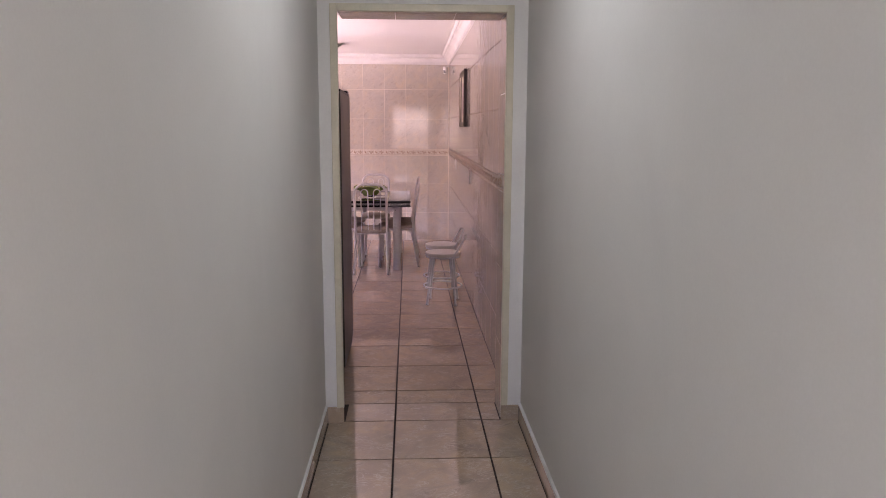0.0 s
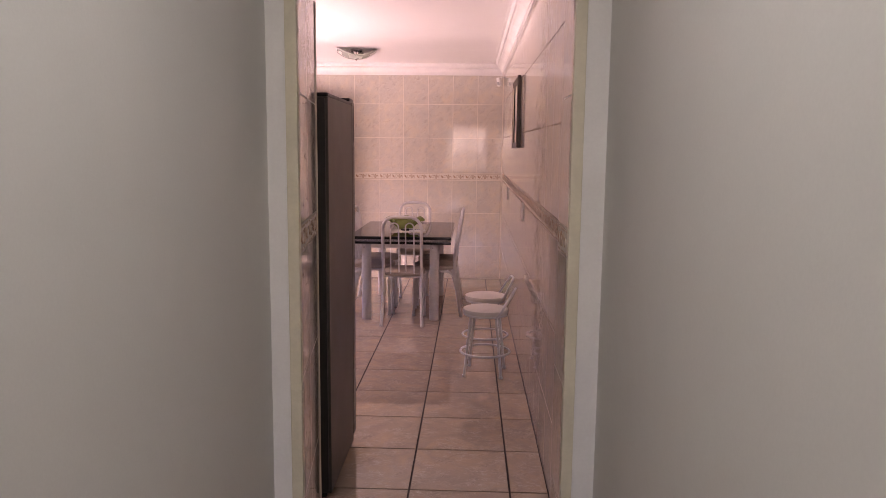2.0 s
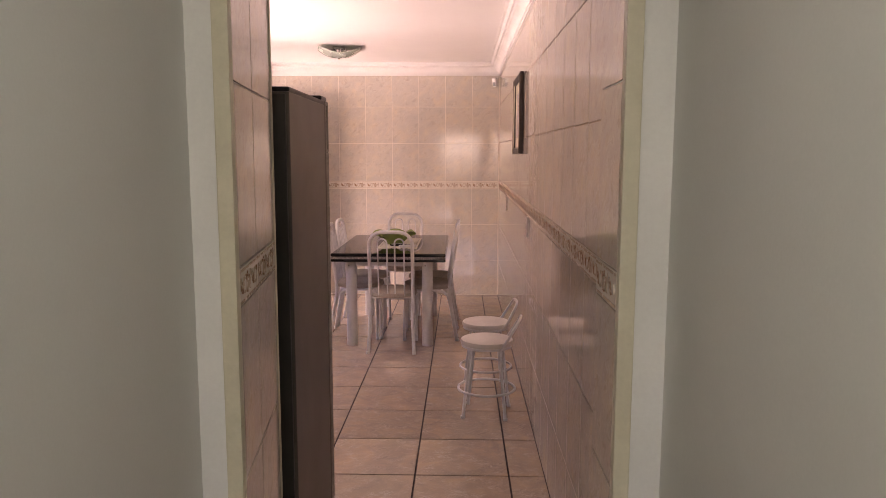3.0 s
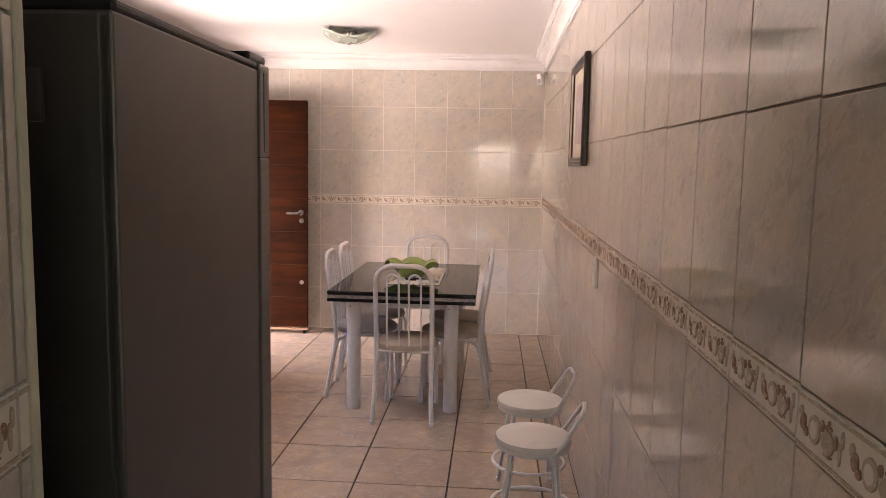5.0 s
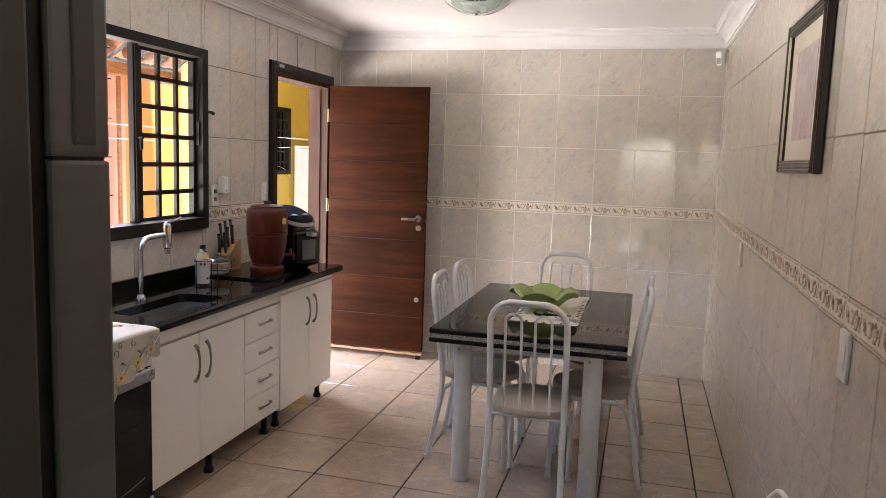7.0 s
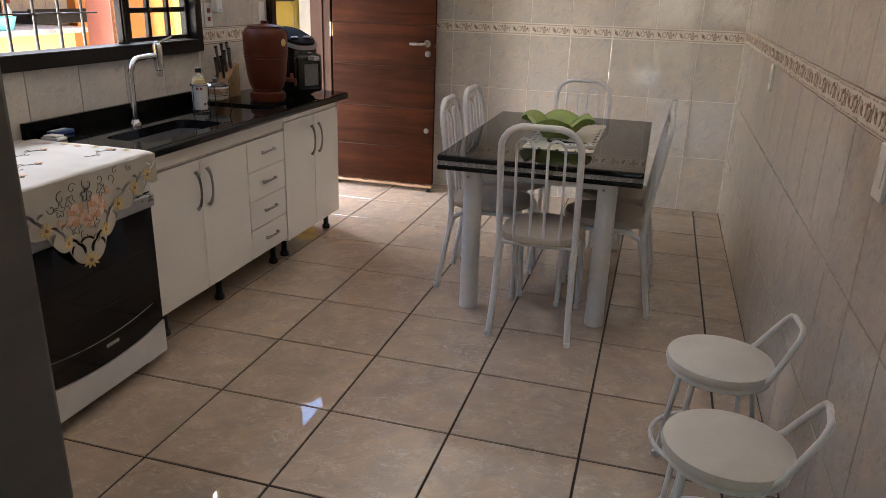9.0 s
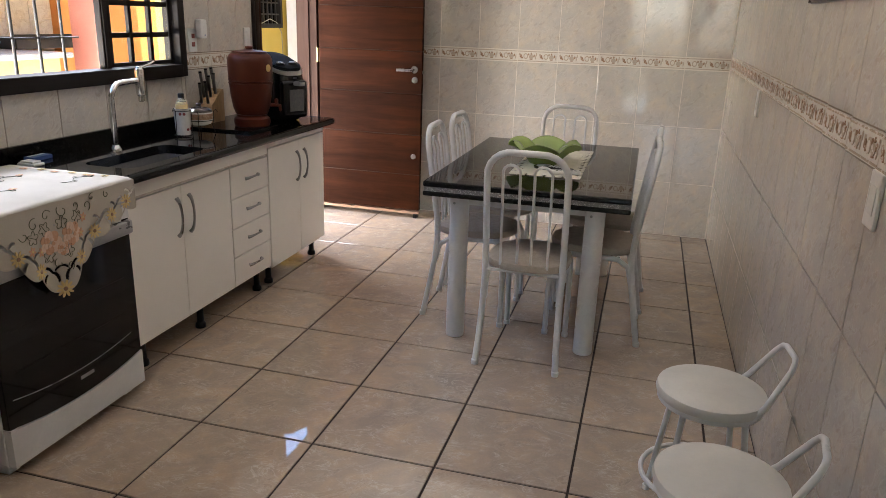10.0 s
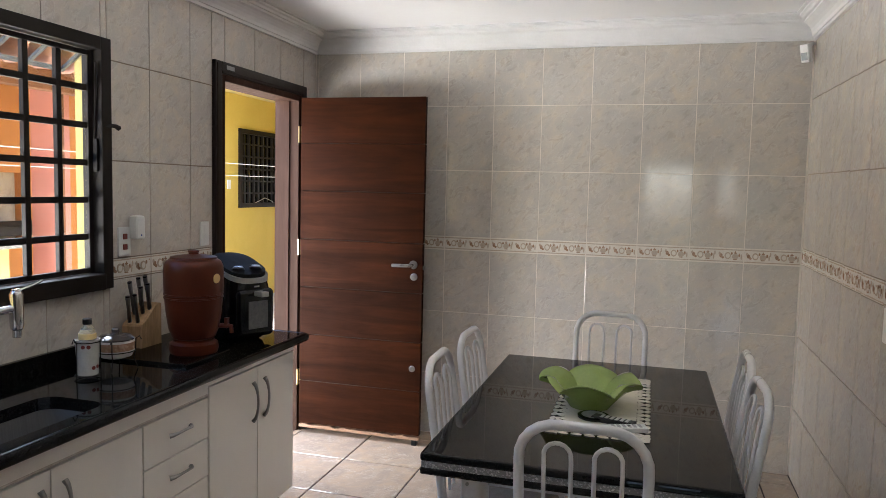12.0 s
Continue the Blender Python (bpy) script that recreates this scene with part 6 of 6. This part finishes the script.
def old_fridge():
    f = thing("refrigerator", (-4.9, 15.9, -0.03), "white two-door refrigerator under the porch", "refrigerator")
    part("body", box(B(), -5.50, -4.95, 15.62, 16.30, 0.0, 1.72, 0.01), WHITE_ENAMEL, f)
    part("freezer_door", box(B(), -4.95, -4.88, 15.62, 16.30, 1.26, 1.72, 0.015, 3), WHITE_ENAMEL, f)
    part("lower_door", box(B(), -4.95, -4.88, 15.62, 16.30, 0.04, 1.24, 0.015, 3), WHITE_ENAMEL, f)
    part("badge", box(B(), -4.88, -4.876, 16.16, 16.22, 1.60, 1.65), BLACK_PLASTIC, f)
    part("foot", box(B(), -5.45, -4.95, 15.66, 16.26, -0.03, 0.0), BLACK_PLASTIC, f)


old_fridge()
bm = B()
for x, z in ((-4.10, 1.79), (-4.35, 1.68)):
    tube(bm, [(x, 5.0 + k * 1.22, z - 0.03 * (1 - ((k - 5) / 5) ** 2)) for k in range(11)], 0.003, 6)
t = thing("clothesline", (-4.2, 11.1, 1.7), "white plastic clotheslines across the yard", "clothesline")
part("line", bm, WIRE, t)
part("post", rod(B(), (-4.22, 4.98, -0.03), (-4.22, 4.98, 1.85), 0.03), BLACK_METAL, t)
part("post", rod(B(), (-4.22, 17.19, -0.03), (-4.22, 17.19, 1.85), 0.03), BLACK_METAL, t)
part("arm", box(box(B(), -4.40, -4.05, 4.96, 5.0, 1.66, 1.82), -4.40, -4.05, 17.17, 17.2, 1.66, 1.82), BLACK_METAL, t)
t = thing("plastic_basin", (-5.12, 9.62, 1.065), "turquoise plastic basin on the outdoor counter", "basin")
part("basin", lathe(B(), [(0.10, 0.0), (0.11, 0.004), (0.14, 0.10), (0.145, 0.105), (0.135, 0.10), (0.10, 0.012)], (-5.12, 9.62, 1.065), 24), TURQ, t, smooth=True)
t = thing("detergent_bottle", (-5.5, 10.10, 1.065), "small white spray bottle on the outdoor counter", "bottle")
part("body", lathe(B(), [(0.03, 0), (0.035, 0.005), (0.035, 0.13), (0.014, 0.17), (0.014, 0.19)], (-5.50, 10.10, 1.065), 16), WHITE_PLASTIC, t, smooth=True)
part("cap", box(B(), -5.515, -5.465, 10.088, 10.112, 1.255, 1.29, 0.004), RED, t)
solo("yard_wall", box(box(B(), -6.3, -2.56, 4.2, 4.4, -0.03, 2.6), -8.0, -7.8, -10, 18, -0.03, 2.6), PALE_YELLOW, "plain yellow boundary wall of the yard", "wall", kind="structure")


# ---- tiles, piece by piece ----
TILE_CACHE = {}
UP = Matrix.Rotation(radians(-90), 4, 'X')     # a tile's face turned upwards
DOWN = Matrix.Rotation(radians(90), 4, 'X')    # and downwards


def tile_mesh(w, h, depth, material, chamfer=0.0011):
    """A glazed tile in the x-z plane, its face at y = 0 towards -y, with softened edges."""
    key = (round(w, 3), round(h, 3), material.name)
    if key not in TILE_CACHE:
        c = min(chamfer, w / 4, h / 4)
        v = [(0, depth, 0), (w, depth, 0), (w, depth, h), (0, depth, h), (0, c * 0.6, 0), (w, c * 0.6, 0), (w, c * 0.6, h), (0, c * 0.6, h), (c, 0, c), (w - c, 0, c), (w - c, 0, h - c), (c, 0, h - c)]
        f = [(8, 9, 10, 11)] + [(4 + i, 4 + (i + 1) % 4, 8 + (i + 1) % 4, 8 + i) for i in range(4)] + [(i, (i + 1) % 4, 4 + (i + 1) % 4, 4 + i) for i in range(4)]
        me = bpy.data.meshes.new("tile")
        me.from_pydata(v, [], f)
        me.materials.append(material)
        TILE_CACHE[key] = me
    return TILE_CACHE[key]


def border_mesh(w, h, depth):
    """A listello: cream strip with raised rims, fruit, teapots and leaves."""
    key = (round(w, 3), round(h, 3), "border")
    if key in TILE_CACHE:
        return TILE_CACHE[key]
    bm = B()
    box(bm, 0, w, 0, depth, 0, h, mat=0)
    box(bm, 0, w, -0.0022, 0, 0.004, 0.009, mat=2)
    box(bm, 0, w, -0.0022, 0, h - 0.009, h - 0.004, mat=2)

    def blob(cx, cz, rx, rz, mat, up=0.0022, n=12):
        if 0.004 < cx - rx and cx + rx < w - 0.004:
            prism(bm, oval(cx, cz, rx, rz, n), "y", -up, 0, mat)
    m = h / 2
    for base in (0.0, 0.147):
        blob(base + 0.022, m, 0.009, 0.012, 1)
        blob(base + 0.014, m + 0.012, 0.006, 0.009, 2)
        blob(base + 0.032, m - 0.011, 0.007, 0.007, 1)
        blob(base + 0.058, m, 0.017, 0.020, 2, 0.0026, 16)
        blob(base + 0.058, m, 0.011, 0.013, 0, 0.0032, 14)
        blob(base + 0.079, m + 0.013, 0.005, 0.008, 1)
        blob(base + 0.098, m - 0.004, 0.017, 0.016, 2, 0.0026, 16)
        blob(base + 0.098, m + 0.016, 0.009, 0.004, 1)
        blob(base + 0.098, m + 0.023, 0.003, 0.003, 1)
        blob(base + 0.119, m + 0.004, 0.005, 0.010, 1)
        blob(base + 0.098, m - 0.021, 0.012, 0.003, 1)
        blob(base + 0.130, m - 0.006, 0.004, 0.016, 2)
        blob(base + 0.136, m + 0.014, 0.004, 0.012, 2)
    me = bpy.data.meshes.new("border_tile")
    bmesh.ops.recalc_face_normals(bm, faces=bm.faces[:])
    bm.to_mesh(me)
    bm.free()
    for mt in (BORDER, MOTIF, MOTIF2):
        me.materials.append(mt)
    TILE_CACHE[key] = me
    return me


def subtract(rects, hole):
    """Rectangles (a0, a1, z0, z1) less one hole."""
    out = []
    for a0, a1, z0, z1 in rects:
        h0, h1, k0, k1 = hole
        if h0 >= a1 or h1 <= a0 or k0 >= z1 or k1 <= z0:
            out.append((a0, a1, z0, z1))
            continue
        if h0 > a0:
            out.append((a0, h0, z0, z1))
        if h1 < a1:
            out.append((h1, a1, z0, z1))
        m0, m1 = max(a0, h0), min(a1, h1)
        if k0 > z0:
            out.append((m0, m1, z0, k0))
        if k1 < z1:
            out.append((m0, m1, k1, z1))
    return out


def tile_wall(parent, place, a0, a1, zs, border, first, pitch, holes=()):
    """Tiles from a0 to a1 along a wall, in rows between the heights zs; border: the index of the listello row."""
    g = 0.0023
    n0 = math.floor((a0 - first) / pitch) - 1
    n1 = math.ceil((a1 - first) / pitch) + 1
    for r, (z0, z1) in enumerate(zip(zs, zs[1:])):
        for n in range(n0, n1):
            p0, p1 = max(a0, first + n * pitch), min(a1, first + (n + 1) * pitch)
            if p1 - p0 < 0.012:
                continue
            rects = [(p0, p1, z0, z1)]
            for h in holes:
                rects = subtract(rects, h)
            for b0, b1, c0, c1 in rects:
                if b1 - b0 < 0.012 or c1 - c0 < 0.012:
                    continue
                w, h = b1 - b0 - 2 * g, c1 - c0 - 2 * g
                me = border_mesh(w, h, 0.006) if r == border else tile_mesh(w, h, 0.006, TILE_W)
                ob = new("border_tile" if r == border else "tile", me)
                ob.parent = parent
                ob.matrix_basis = place(b0 + g, b1 - g, c0 + g)


ROWS_N = [0.0, 0.39, 0.792, 1.186, 1.270, 1.682, 2.078, CZ - 0.10]
ROWS_E = [0.0, 0.39, 0.795, 1.197, 1.285, 1.690, 2.095, CZ - 0.03]
ROWS_W = [0.0, 0.35, 0.755, 1.155, 1.242, 1.647, 2.052, CZ - 0.10]
tile_wall(wall_n, lambda a, b, z: pose(a, YN, z), XW, XE, ROWS_N, 3, -1.463, 0.2925)
# the long wall's courses fall slightly towards the doorway
tile_wall(wall_e, lambda a, b, z: pose(XE, b, z - 0.009 * (YN - b), 0, 0, -90), YS1, YN, ROWS_E, 3, 3.96, 0.2985)
tile_wall(wall_w, lambda a, b, z: pose(XW, a, z, 0, 0, 90), YS1, YN, ROWS_W, 3, 8.578, 0.2935,
          [(WY0 - 0.02, WY1 + 0.02, WZ0 - 0.02, WZ1 + 0.02), (DY0 - 0.06, DY1 + 0.06, -0.2, DZ1 + 0.06)])
ROWS_J = [0.0, 0.39, 0.795, 1.197, 1.285, 1.690, JTOP]
tile_wall(wall_s, lambda a, b, z: pose(JL - SPLAY * (a - YS0), a, z, 0, 0, 90 + math.degrees(math.atan(SPLAY))), YS0 + 0.02, YSL - 0.004, ROWS_J, 3, YS0 - 0.03, 0.2985)
tile_wall(wall_s, lambda a, b, z: pose(JR, b, z, 0, 0, -90), YS0 + 0.02, YS1, ROWS_J, 3, YS0 - 0.03, 0.2985)
for k in range(3):
    a = max(JL, JL - 0.02 + k * 0.298)
    ob = new("tile", tile_mesh(min(JR, JL - 0.02 + (k + 1) * 0.298) - a - 0.003, YS1 - YS0 - 0.022, 0.006, TILE_W))
    ob.parent = wall_s
    ob.matrix_basis = pose(a + 0.0015, YS1 - 0.001, JTOP) @ DOWN

# floor tiles: kitchen, doorway and hallway
def floor_rect(x0, x1, y0, y1):
    for i in range(math.floor((x0 - FX) / T), math.ceil((x1 - FX) / T)):
        for j in range(math.floor((y0 - FY) / T), math.ceil((y1 - FY) / T)):
            a0, a1 = max(x0, FX + i * T), min(x1, FX + (i + 1) * T)
            b0, b1 = max(y0, FY + j * T), min(y1, FY + (j + 1) * T)
            if a1 - a0 < 0.012 or b1 - b0 < 0.012:
                continue
            g = 0.0042
            ob = new("tile", tile_mesh(a1 - a0 - 2 * g, b1 - b0 - 2 * g, 0.007, TILE_F, 0.002))
            ob.parent = floor
            ob.matrix_basis = pose(a0 + g, b0 + g, random.uniform(-0.0004, 0.0)) @ UP


floor_rect(XW, XE, YS1, YN)
floor_rect(JL, JR, YS0, YS1)
floor_rect(HL + 0.012, HR - 0.012, -1.0, YS0)
floor_rect(-2.4, 2.45, -4.45, -1.0)
